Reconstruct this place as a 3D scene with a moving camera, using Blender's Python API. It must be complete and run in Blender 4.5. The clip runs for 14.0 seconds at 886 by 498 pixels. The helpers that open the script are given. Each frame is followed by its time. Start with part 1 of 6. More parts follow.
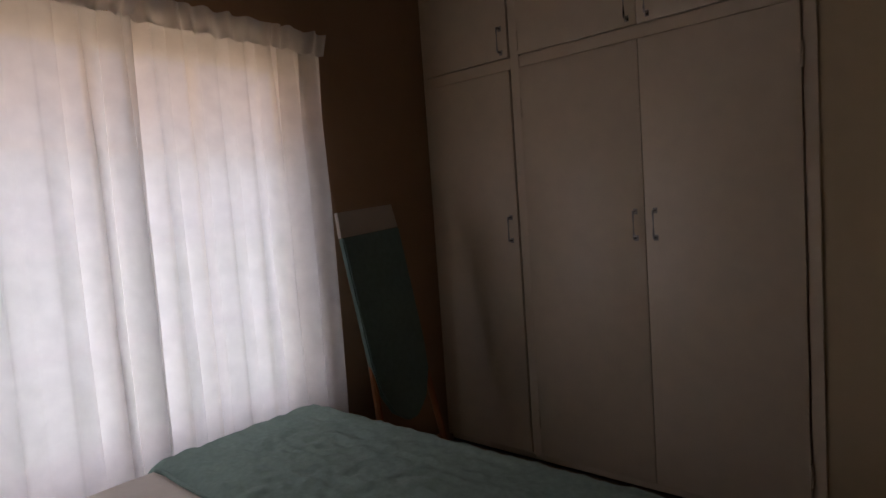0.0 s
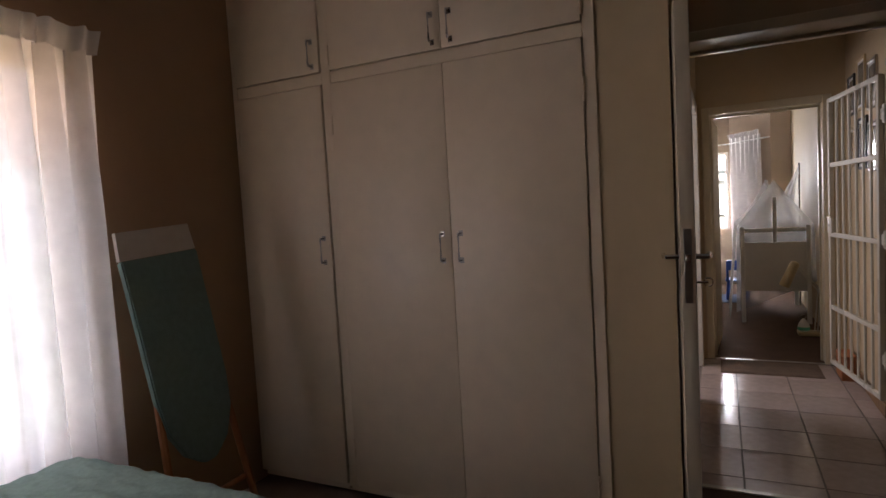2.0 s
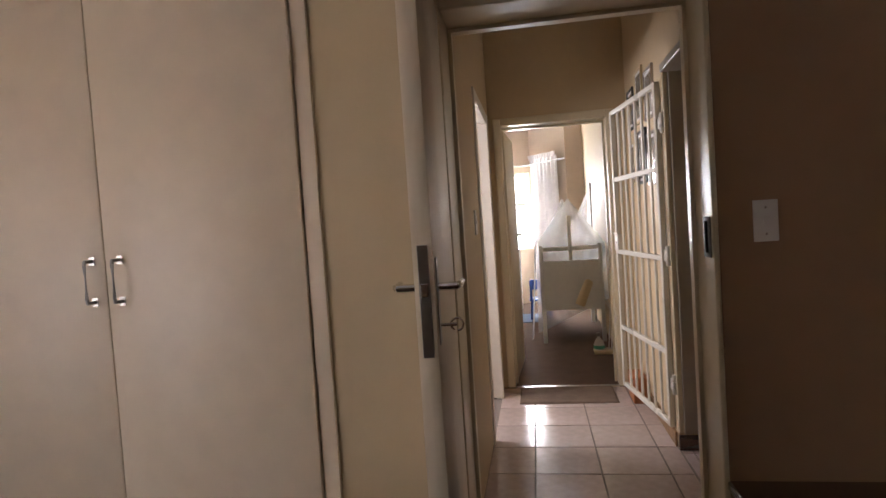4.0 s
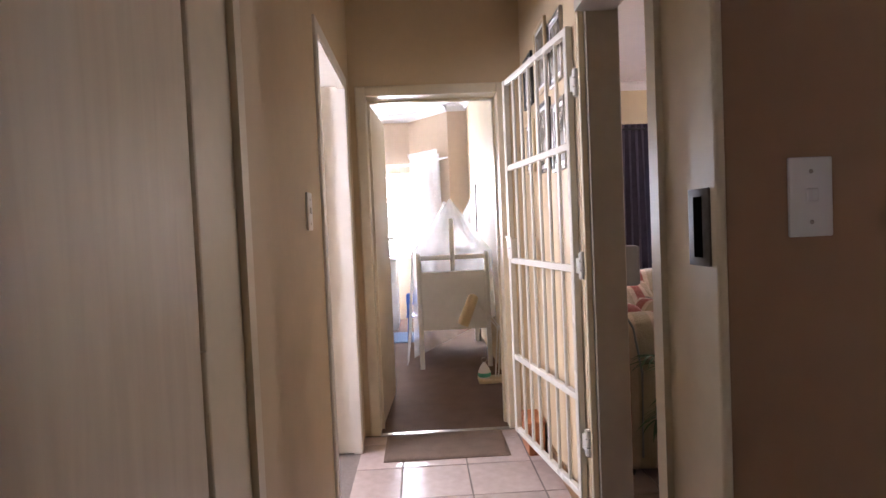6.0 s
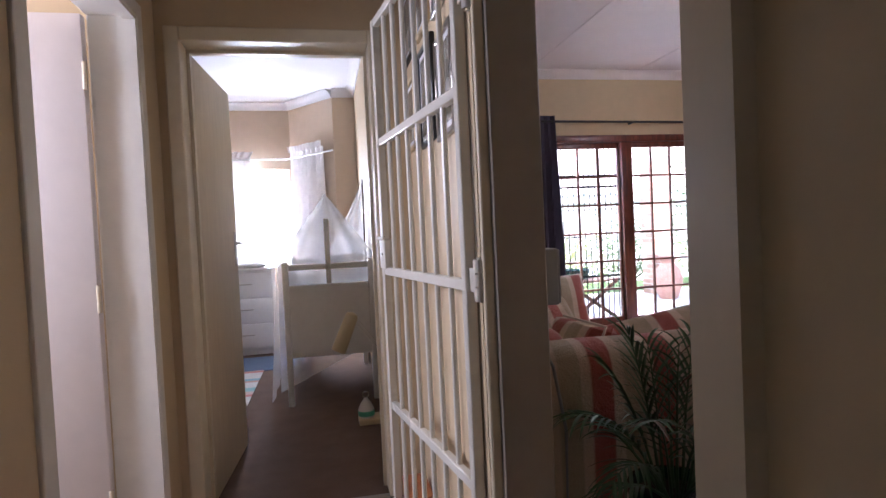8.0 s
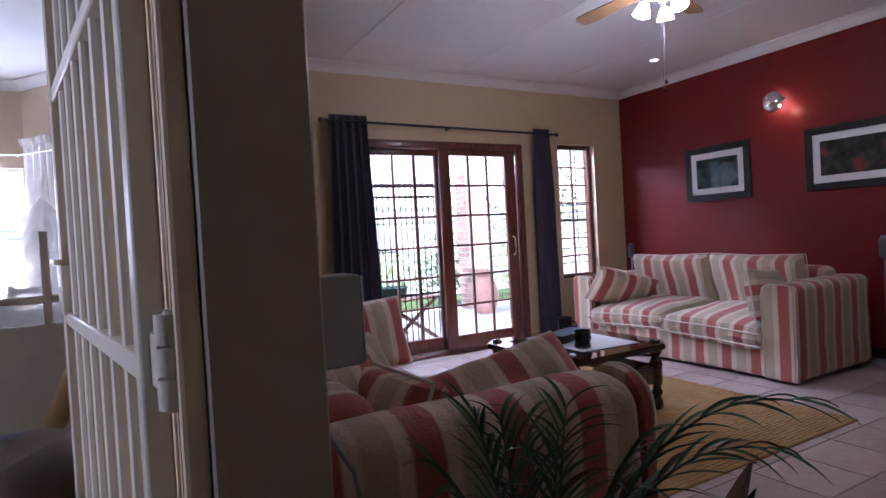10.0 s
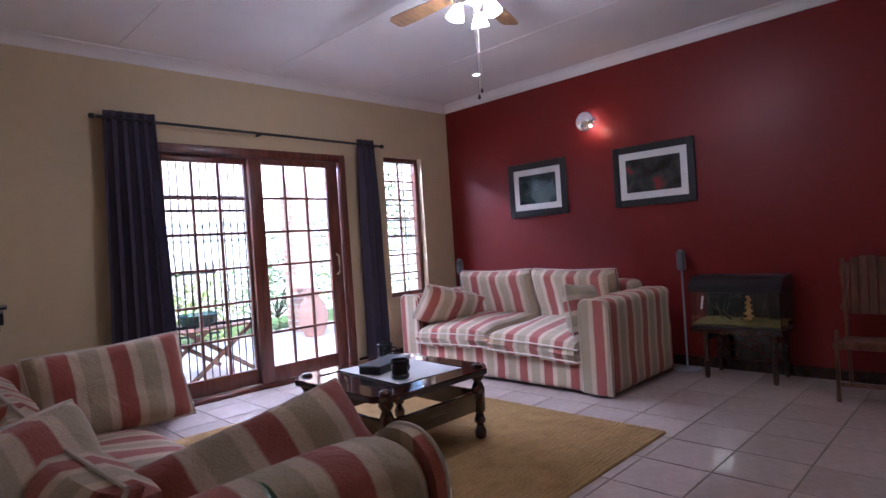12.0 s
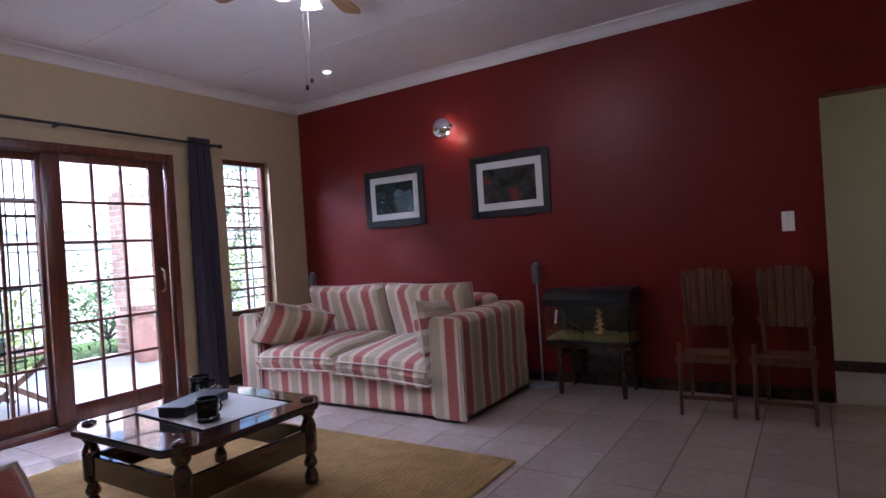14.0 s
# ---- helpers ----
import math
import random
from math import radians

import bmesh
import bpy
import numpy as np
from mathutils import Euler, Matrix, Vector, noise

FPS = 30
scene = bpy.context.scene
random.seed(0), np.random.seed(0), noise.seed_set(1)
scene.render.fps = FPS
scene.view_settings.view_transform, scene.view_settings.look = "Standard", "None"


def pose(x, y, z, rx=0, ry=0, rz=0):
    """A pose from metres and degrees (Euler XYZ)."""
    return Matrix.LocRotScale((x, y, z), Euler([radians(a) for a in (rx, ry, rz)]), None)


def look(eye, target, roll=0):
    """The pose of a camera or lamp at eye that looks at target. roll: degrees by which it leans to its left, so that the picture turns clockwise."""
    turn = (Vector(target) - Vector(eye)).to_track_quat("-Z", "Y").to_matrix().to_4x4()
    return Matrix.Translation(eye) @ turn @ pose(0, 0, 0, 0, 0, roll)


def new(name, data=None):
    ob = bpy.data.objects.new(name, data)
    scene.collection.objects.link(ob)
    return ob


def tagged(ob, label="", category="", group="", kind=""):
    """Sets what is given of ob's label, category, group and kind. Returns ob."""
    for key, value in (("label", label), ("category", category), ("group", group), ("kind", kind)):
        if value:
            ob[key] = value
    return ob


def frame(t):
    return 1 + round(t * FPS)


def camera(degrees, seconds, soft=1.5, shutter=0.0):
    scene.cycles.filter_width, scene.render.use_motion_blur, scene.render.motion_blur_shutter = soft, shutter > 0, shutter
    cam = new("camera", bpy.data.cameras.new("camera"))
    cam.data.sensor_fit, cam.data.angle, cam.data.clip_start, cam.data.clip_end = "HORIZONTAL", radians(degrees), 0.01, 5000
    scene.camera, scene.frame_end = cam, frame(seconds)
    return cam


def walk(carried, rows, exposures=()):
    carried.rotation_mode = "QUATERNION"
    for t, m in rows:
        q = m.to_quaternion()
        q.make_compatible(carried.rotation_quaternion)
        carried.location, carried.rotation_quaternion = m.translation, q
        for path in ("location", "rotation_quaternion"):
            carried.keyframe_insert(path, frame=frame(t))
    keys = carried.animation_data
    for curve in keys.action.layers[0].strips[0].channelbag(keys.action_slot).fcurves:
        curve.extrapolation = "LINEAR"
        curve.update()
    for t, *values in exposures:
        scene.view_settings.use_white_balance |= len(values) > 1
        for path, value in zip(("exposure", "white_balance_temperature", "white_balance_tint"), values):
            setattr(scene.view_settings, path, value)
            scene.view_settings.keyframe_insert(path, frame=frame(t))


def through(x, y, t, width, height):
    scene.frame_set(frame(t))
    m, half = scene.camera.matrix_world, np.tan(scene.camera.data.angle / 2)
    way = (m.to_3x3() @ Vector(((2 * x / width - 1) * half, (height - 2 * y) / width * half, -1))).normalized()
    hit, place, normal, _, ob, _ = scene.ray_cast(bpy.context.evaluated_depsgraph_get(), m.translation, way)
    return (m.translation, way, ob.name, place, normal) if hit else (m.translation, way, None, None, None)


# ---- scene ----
cam = camera(75.3, 14.0)
PATH = [
    (0, (0.212, 0.138, 1.355), (-1.073, 1.663, 1.206), -4.1),
    (0.5, (0.218, 0.154, 1.376), (-0.971, 1.754, 1.219), -4.0),
    (1, (0.307, 0.2, 1.36), (-0.825, 1.843, 1.218), -3.5),
    (1.5, (0.344, 0.246, 1.37), (-0.671, 1.963, 1.229), -3.4),
    (2, (0.348, 0.346, 1.369), (-0.532, 2.137, 1.239), -3.3),
    (2.5, (0.351, 0.503, 1.367), (-0.371, 2.364, 1.246), -3.3),
    (3, (0.385, 0.682, 1.34), (-0.17, 2.601, 1.237), -3.4),
    (3.5, (0.438, 0.916, 1.336), (0.013, 2.869, 1.245), -3.4),
    (3.7, (0.458, 1.008, 1.326), (0.075, 2.969, 1.238), -3.6),
    (6, (0.551, 2.176, 1.229), (0.627, 4.173, 1.16), -2.5),
    (6.5, (0.599, 2.42, 1.198), (0.761, 4.412, 1.136), -2.6),
    (7, (0.674, 2.635, 1.194), (0.889, 4.622, 1.133), -2.7),
    (9.5, (1.05, 3.588, 1.169), (1.876, 5.409, 1.123), -2.9),
    (10, (1.144, 3.728, 1.178), (2.126, 5.47, 1.138), -3.2),
    (10.5, (1.231, 3.806, 1.18), (2.358, 5.458, 1.143), -3.4),
    (11, (1.326, 3.868, 1.173), (2.561, 5.441, 1.146), -3.5),
    (11.5, (1.438, 3.91, 1.169), (2.77, 5.402, 1.148), -3.6),
    (12, (1.551, 3.947, 1.185), (2.965, 5.361, 1.165), -3.8),
    (12.5, (1.636, 3.974, 1.19), (3.112, 5.323, 1.172), -3.7),
    (13, (1.771, 3.991, 1.186), (3.31, 5.268, 1.17), -3.7),
    (13.5, (1.891, 4.019, 1.193), (3.506, 5.198, 1.18), -3.7),
    (14, (2.005, 4.033, 1.182), (3.687, 5.116, 1.172), -3.7),
]
EXPOSURES = [(0, 0.15, 6200, 15), (1, 0.48, 6200, 15), (2, 1.05, 6250, 15), (3, 1.75, 6300, 13), (3.7, 2.15, 6250, 12), (6, 3.0, 5700, 16), (7, 2.8, 5550, 16), (9.5, 1.4, 5050, 21), (10.5, 1.75, 5000, 20), (12, 1.8, 5000, 19), (14, 1.42, 5000, 17)]
walk(cam, [(r[0], look(*r[1:])) for r in PATH], EXPOSURES)

# ---- world and lamps ----
world = bpy.data.worlds.new("world")
scene.world = world
world.use_nodes = True
wn = world.node_tree.nodes
sky = wn.new("ShaderNodeTexSky")
sky.sky_type = "NISHITA"
sky.sun_disc = False
sky.sun_elevation = radians(58)
sky.sun_rotation = radians(200)
sky.air_density, sky.dust_density = 1.0, 3.0
world.node_tree.links.new(sky.outputs[0], wn["Background"].inputs[0])
wn["Background"].inputs[1].default_value = 0.15


def lamp(name, kind, energy, m, color=(1, 1, 1), **more):
    data = bpy.data.lights.new(name, kind)
    data.energy, data.color = energy, color
    for key in more:
        if key == "size":
            data.shape = "RECTANGLE"
            data.size, data.size_y = more[key]
        if key == "angle":
            data.angle = more[key]
        if key == "radius":
            data.shadow_soft_size = more[key]
        if key == "spot":
            data.spot_size, data.spot_blend = more[key]
    ob = new(name, data)
    ob.matrix_world = m
    return ob


# the sun stands behind the house, so that the patio is lit but no beam comes in
lamp("sun", "SUN", 5.0, look((0, 0, 10), (1.2, 3.2, 4.6)), (1, 0.95, 0.88), angle=radians(0.6))
# daylight in the bedroom and nursery window openings
lamp("window_light_bedroom", "AREA", 15.5, look((-2.013, 0.75, 1.08), (0, 0.75, 1.0)), (0.93, 0.90, 1.0), size=(1.9, 1.05))
lamp("window_light_bedroom_eave", "AREA", 4.0, look((-2.013, 0.75, 1.84), (0, 0.75, 1.5)), (1.0, 0.62, 0.44), size=(1.9, 0.40))
lamp("window_light_nursery", "AREA", 112, look((-0.53, 10.33, 1.5), (-0.53, 5, 1.2)), (0.95, 0.97, 1.0), size=(2.0, 1.3))
# added lamp: the bathroom has no window opening, its source is unseen
lamp("unseen_light_bathroom", "AREA", 14, look((-1.3, 4.95, 1.7), (0.2, 4.95, 1.2)), (1.0, 0.93, 0.95), size=(0.9, 0.9))
# fill lamp added in an invented opening to brighten the passage
lamp("fill_light_passage", "AREA", 2.3, look((7.05, 1.90, 1.45), (7.05, 5.0, 1.2)), (1.0, 0.95, 0.85), size=(0.55, 1.0))
# unseen fill above the sliding door, added for sky light into the living room
lamp("sky_fill_patio", "AREA", 490, look((4.1, 9.75, 3.0), (4.0, 7.0, 0.9)), (0.92, 0.92, 1.0), size=(2.6, 0.9))

# ---- materials ----


def nodes_of(name):
    m = bpy.data.materials.new(name)
    m.use_nodes = True
    return m, m.node_tree.nodes, m.node_tree.links, m.node_tree.nodes["Principled BSDF"]


def mat(name, color, rough=0.6, metal=0.0, vary=0.08, scale=6.0, bump=0.0, bump_scale=60.0, rand=0.0, spec=0.5, coat=0.0):
    """Plain surface with variation at two scales and a fine relief."""
    m, n, l, p = nodes_of(name)
    p.inputs["Roughness"].default_value, p.inputs["Metallic"].default_value = rough, metal
    p.inputs["Specular IOR Level"].default_value = spec
    p.inputs["Coat Weight"].default_value = coat
    tc = n.new("ShaderNodeTexCoord")
    big, fine = n.new("ShaderNodeTexNoise"), n.new("ShaderNodeTexNoise")
    big.inputs["Scale"].default_value, fine.inputs["Scale"].default_value = scale * 0.25, scale * 4
    big.inputs["Detail"].default_value, fine.inputs["Detail"].default_value = 4, 3
    mixf = n.new("ShaderNodeMath")
    mixf.operation = "ADD"
    for t in (big, fine):
        l.new(tc.outputs["Object"], t.inputs["Vector"])
    l.new(big.outputs["Fac"], mixf.inputs[0])
    l.new(fine.outputs["Fac"], mixf.inputs[1])
    ramp = n.new("ShaderNodeMapRange")
    ramp.inputs[1].default_value, ramp.inputs[2].default_value = 0.6, 1.4
    ramp.inputs[3].default_value, ramp.inputs[4].default_value = 1 - vary, 1 + vary
    l.new(mixf.outputs[0], ramp.inputs[0])
    hsv = n.new("ShaderNodeHueSaturation")
    hsv.inputs["Color"].default_value = (*color, 1)
    value = ramp.outputs[0]
    if rand:
        info = n.new("ShaderNodeObjectInfo")
        r2 = n.new("ShaderNodeMapRange")
        r2.inputs[3].default_value, r2.inputs[4].default_value = 1 - rand, 1 + rand
        l.new(info.outputs["Random"], r2.inputs[0])
        mul = n.new("ShaderNodeMath")
        mul.operation = "MULTIPLY"
        l.new(r2.outputs[0], mul.inputs[0])
        l.new(value, mul.inputs[1])
        value = mul.outputs[0]
    l.new(value, hsv.inputs["Value"])
    l.new(hsv.outputs[0], p.inputs["Base Color"])
    rr = n.new("ShaderNodeMapRange")
    rr.inputs[1].default_value, rr.inputs[2].default_value = 0.3, 0.7
    rr.inputs[3].default_value, rr.inputs[4].default_value = max(0.02, rough - 0.07), min(1, rough + 0.07)
    l.new(big.outputs["Fac"], rr.inputs[0])
    l.new(rr.outputs[0], p.inputs["Roughness"])
    if bump:
        bt, b = n.new("ShaderNodeTexNoise"), n.new("ShaderNodeBump")
        bt.inputs["Scale"].default_value, bt.inputs["Detail"].default_value = bump_scale, 5
        b.inputs["Strength"].default_value, b.inputs["Distance"].default_value = bump, 0.004
        l.new(tc.outputs["Object"], bt.inputs["Vector"])
        l.new(bt.outputs["Fac"], b.inputs["Height"])
        l.new(b.outputs[0], p.inputs["Normal"])
    return m


def wood(name, dark, light, rough=0.35, axis="X", scale=7.0, coat=0.0):
    m, n, l, p = nodes_of(name)
    tc, mp = n.new("ShaderNodeTexCoord"), n.new("ShaderNodeMapping")
    k = {"X": (0.12, 1, 1), "Y": (1, 0.12, 1), "Z": (1, 1, 0.12)}[axis]
    mp.inputs["Scale"].default_value = k
    t, ramp = n.new("ShaderNodeTexNoise"), n.new("ShaderNodeValToRGB")
    t.inputs["Scale"].default_value, t.inputs["Detail"].default_value, t.inputs["Distortion"].default_value = scale * 4, 6, 0.6
    ramp.color_ramp.elements[0].color, ramp.color_ramp.elements[1].color = (*dark, 1), (*light, 1)
    ramp.color_ramp.elements[0].position, ramp.color_ramp.elements[1].position = 0.3, 0.72
    l.new(tc.outputs["Object"], mp.inputs["Vector"])
    l.new(mp.outputs[0], t.inputs["Vector"])
    l.new(t.outputs["Fac"], ramp.inputs[0])
    l.new(ramp.outputs[0], p.inputs["Base Color"])
    b = n.new("ShaderNodeBump")
    b.inputs["Strength"].default_value, b.inputs["Distance"].default_value = 0.15, 0.002
    l.new(t.outputs["Fac"], b.inputs["Height"])
    l.new(b.outputs[0], p.inputs["Normal"])
    p.inputs["Roughness"].default_value = rough
    p.inputs["Coat Weight"].default_value = coat
    return m


CREAM, ROSE, SAGE = (0.62, 0.50, 0.385), (0.36, 0.108, 0.085), (0.43, 0.355, 0.245)


def stripes(name, axis, period=0.235, shift=0.0):
    """Woven striped upholstery: broad rose and sage bands between narrow cream ones."""
    m, n, l, p = nodes_of(name)
    tc, sep = n.new("ShaderNodeTexCoord"), n.new("ShaderNodeSeparateXYZ")
    wob, add = n.new("ShaderNodeTexNoise"), n.new("ShaderNodeMath")
    wob.inputs["Scale"].default_value = 5
    add.operation = "MULTIPLY_ADD"
    add.inputs[1].default_value = 0.012
    l.new(tc.outputs["Object"], sep.inputs[0])
    l.new(tc.outputs["Object"], wob.inputs["Vector"])
    l.new(wob.outputs["Fac"], add.inputs[0])
    l.new(sep.outputs[axis], add.inputs[2])
    div, fr = n.new("ShaderNodeMath"), n.new("ShaderNodeMath")
    div.operation, fr.operation = "MULTIPLY_ADD", "FRACT"
    div.inputs[1].default_value, div.inputs[2].default_value = 1 / period, shift + 20
    l.new(add.outputs[0], div.inputs[0])
    l.new(div.outputs[0], fr.inputs[0])
    ramp = n.new("ShaderNodeValToRGB")
    e = ramp.color_ramp.elements
    ramp.color_ramp.interpolation = "LINEAR"
    e[0].position, e[0].color = 0.0, (*ROSE, 1)
    e[1].position, e[1].color = 1.0, (*ROSE, 1)
    for pos, c in ((0.30, ROSE), (0.33, CREAM), (0.46, CREAM), (0.50, SAGE), (0.80, SAGE), (0.83, CREAM), (0.96, CREAM)):
        x = e.new(pos)
        x.color = (*c, 1)
    l.new(fr.outputs[0], ramp.inputs[0])
    weave = n.new("ShaderNodeTexNoise")
    weave.inputs["Scale"].default_value, weave.inputs["Detail"].default_value = 160, 4
    l.new(tc.outputs["Object"], weave.inputs["Vector"])
    mr, hsv = n.new("ShaderNodeMapRange"), n.new("ShaderNodeHueSaturation")
    mr.inputs[3].default_value, mr.inputs[4].default_value = 0.8, 1.2
    l.new(weave.outputs["Fac"], mr.inputs[0])
    l.new(mr.outputs[0], hsv.inputs["Value"])
    l.new(ramp.outputs[0], hsv.inputs["Color"])
    l.new(hsv.outputs[0], p.inputs["Base Color"])
    crease, add2, b = n.new("ShaderNodeTexNoise"), n.new("ShaderNodeMath"), n.new("ShaderNodeBump")
    crease.inputs["Scale"].default_value, crease.inputs["Detail"].default_value, crease.inputs["Distortion"].default_value = 6, 5, 1.2
    add2.operation = "MULTIPLY_ADD"
    add2.inputs[1].default_value = 6.0
    l.new(tc.outputs["Object"], crease.inputs["Vector"])
    l.new(crease.outputs["Fac"], add2.inputs[0])
    l.new(weave.outputs["Fac"], add2.inputs[2])
    b.inputs["Strength"].default_value, b.inputs["Distance"].default_value = 0.5, 0.006
    l.new(add2.outputs[0], b.inputs["Height"])
    l.new(b.outputs[0], p.inputs["Normal"])
    p.inputs["Roughness"].default_value = 0.9
    p.inputs["Specular IOR Level"].default_value = 0.2
    p.inputs["Sheen Weight"].default_value = 0.25
    return m


def glow(name, color, strength):
    m, n, l, p = nodes_of(name)
    p.inputs["Base Color"].default_value = (*color, 1)
    p.inputs["Emission Color"].default_value = (*color, 1)
    p.inputs["Emission Strength"].default_value = strength
    return m


def glass(name, color=(1, 1, 1), rough=0.0, ior=1.45):
    m, n, l, p = nodes_of(name)
    p.inputs["Base Color"].default_value = (*color, 1)
    p.inputs["Transmission Weight"].default_value = 1.0
    p.inputs["Roughness"].default_value, p.inputs["IOR"].default_value = rough, ior
    return m


def cloth(name, color, sheer=0.0, through=0.5, fold=12.0):
    """Thin cloth that lets light through; sheer: how much of it is open weave."""
    m, n, l, p = nodes_of(name)
    n.remove(p)
    out = n["Material Output"]
    d, t, tr = n.new("ShaderNodeBsdfDiffuse"), n.new("ShaderNodeBsdfTranslucent"), n.new("ShaderNodeBsdfTransparent")
    a, b = n.new("ShaderNodeMixShader"), n.new("ShaderNodeMixShader")
    tc, w, mr, hsv = n.new("ShaderNodeTexCoord"), n.new("ShaderNodeTexNoise"), n.new("ShaderNodeMapRange"), n.new("ShaderNodeHueSaturation")
    w.inputs["Scale"].default_value, w.inputs["Detail"].default_value = fold, 6
    mr.inputs[3].default_value, mr.inputs[4].default_value = 0.82, 1.12
    hsv.inputs["Color"].default_value = (*color, 1)
    l.new(tc.outputs["Object"], w.inputs["Vector"])
    l.new(w.outputs["Fac"], mr.inputs[0])
    l.new(mr.outputs[0], hsv.inputs["Value"])
    l.new(hsv.outputs[0], d.inputs[0])
    l.new(hsv.outputs[0], t.inputs[0])
    a.inputs[0].default_value, b.inputs[0].default_value = through, sheer
    l.new(d.outputs[0], a.inputs[1])
    l.new(t.outputs[0], a.inputs[2])
    l.new(a.outputs[0], b.inputs[1])
    l.new(tr.outputs[0], b.inputs[2])
    l.new(b.outputs[0], out.inputs[0])
    return m


M = {}
M["wall"] = mat("cream_wall_paint", (0.56, 0.44, 0.27), 0.62, vary=0.05, scale=3, bump=0.12, bump_scale=90)
M["wall_nursery"] = mat("beige_wall_paint", (0.55, 0.43, 0.31), 0.7, vary=0.05, scale=3, bump=0.12, bump_scale=90)
M["wall_bedroom"] = mat("peach_wall_paint", (0.34, 0.212, 0.118), 0.62, vary=0.05, scale=3, bump=0.12, bump_scale=90)
M["red"] = mat("red_wall_paint", (0.165, 0.0125, 0.010), 0.42, vary=0.07, scale=3, bump=0.08, bump_scale=70, spec=0.28)
M["ceiling"] = mat("white_ceiling_paint", (0.74, 0.71, 0.71), 0.75, vary=0.03, scale=2, bump=0.05)
M["frame_glare_white"] = mat("glare_white_enamel", (0.76, 0.73, 0.66), 0.35, vary=0.05, scale=5, bump=0.06)
M["frame_cream"] = mat("cream_enamel", (0.68, 0.60, 0.43), 0.35, vary=0.06, scale=5, bump=0.06)
# taupe, darkened further to carry the shade on the living room jamb
M["frame_taupe_shaded"] = mat("taupe_enamel_shaded", (0.35, 0.31, 0.255), 0.4, vary=0.06, scale=5, bump=0.06)
M["wardrobe"] = mat("cream_cupboard_paint", (0.76, 0.635, 0.47), 0.42, vary=0.06, scale=3, bump=0.08, bump_scale=40)
M["leaf"] = wood("grained_door_paint", (0.62, 0.53, 0.39), (0.70, 0.61, 0.46), 0.42, "Z", 9.0)
M["leaf_pale"] = mat("pale_door_paint", (0.76, 0.70, 0.67), 0.4, vary=0.05, scale=3, bump=0.08, bump_scale=40)
M["gate"] = mat("gate_enamel", (0.62, 0.59, 0.51), 0.3, vary=0.05, scale=8)
M["tile"] = mat("ceramic_tile", (0.43, 0.345, 0.31), 0.13, vary=0.16, scale=5, bump=0.04, bump_scale=25, rand=0.07)
M["grout"] = mat("tile_grout", (0.17, 0.14, 0.12), 0.9, vary=0.2, scale=20, bump=0.3)
M["carpet"] = mat("brown_carpet", (0.17, 0.115, 0.085), 0.97, vary=0.22, scale=30, bump=0.9, bump_scale=400, spec=0.1)
M["mat"] = mat("mat_pile", (0.16, 0.115, 0.085), 0.97, vary=0.25, scale=40, bump=1.0, bump_scale=350, spec=0.1)
M["chrome"] = mat("chrome", (0.75, 0.75, 0.75), 0.15, 1.0, vary=0.04)
M["steel"] = mat("worn_steel", (0.42, 0.39, 0.35), 0.32, 1.0, vary=0.12)
M["old_steel"] = mat("tarnished_steel", (0.15, 0.132, 0.12), 0.6, 0.3, vary=0.25, scale=30)
M["black_metal"] = mat("black_iron", (0.02, 0.02, 0.022), 0.45, 0.3)
M["slot"] = mat("recess_shade", (0.008, 0.007, 0.006), 0.95, spec=0.0)
M["meranti"] = wood("red_hardwood", (0.075, 0.018, 0.010), (0.19, 0.052, 0.026), 0.32, "Z", coat=0.3)
M["dark_wood"] = wood("dark_polished_wood", (0.022, 0.008, 0.005), (0.075, 0.026, 0.014), 0.12, "X", coat=0.8)
M["chair_wood"] = wood("brown_slatted_wood", (0.07, 0.026, 0.013), (0.18, 0.072, 0.036), 0.5, "Z")
M["board_wood"] = wood("orange_pine", (0.30, 0.10, 0.035), (0.45, 0.17, 0.06), 0.5, "Z")
M["fan_wood"] = wood("oak_blade", (0.15, 0.075, 0.03), (0.30, 0.17, 0.07), 0.4, "X")
M["curtain_dark"] = cloth("grey_blue_curtain", (0.082, 0.070, 0.098), 0.0, 0.06, 20)
M["curtain_white"] = cloth("white_cotton_curtain", (0.80, 0.77, 0.74), 0.10, 0.44, 14)
M["curtain_sheer"] = cloth("white_voile", (0.80, 0.76, 0.74), 0.01, 0.04, 14)
M["net"] = cloth("white_net", (0.92, 0.92, 0.94), 0.45, 0.40, 30)
M["net_thin"] = cloth("thin_white_net", (0.92, 0.92, 0.94), 0.68, 0.40, 30)
M["quilt"] = mat("sage_quilt", (0.23, 0.31, 0.27), 0.92, vary=0.16, scale=14, bump=1.0, bump_scale=34, spec=0.15)
M["sheet"] = mat("cream_sheet", (0.62, 0.55, 0.48), 0.9, vary=0.06, bump=0.3, bump_scale=12, spec=0.15)
M["board_cover"] = mat("teal_board_cover", (0.185, 0.265, 0.245), 0.85, vary=0.12, scale=10, bump=0.3, bump_scale=120, spec=0.2)
M["stripe_x"], M["stripe_y"] = stripes("striped_upholstery_x", "X"), stripes("striped_upholstery_y", "Y")
M["black_plastic"] = mat("black_plastic", (0.012, 0.012, 0.014), 0.35)
M["black_glaze"] = mat("black_glazed_ceramic", (0.012, 0.013, 0.016), 0.12)
M["grey_plastic"] = mat("grey_plastic", (0.25, 0.27, 0.30), 0.45, vary=0.04)
M["grey_dark"] = mat("dark_grey_plastic", (0.13, 0.13, 0.14), 0.45, vary=0.05)
M["grey_pale"] = mat("pale_grey_plastic", (0.34, 0.35, 0.37), 0.4, vary=0.05)
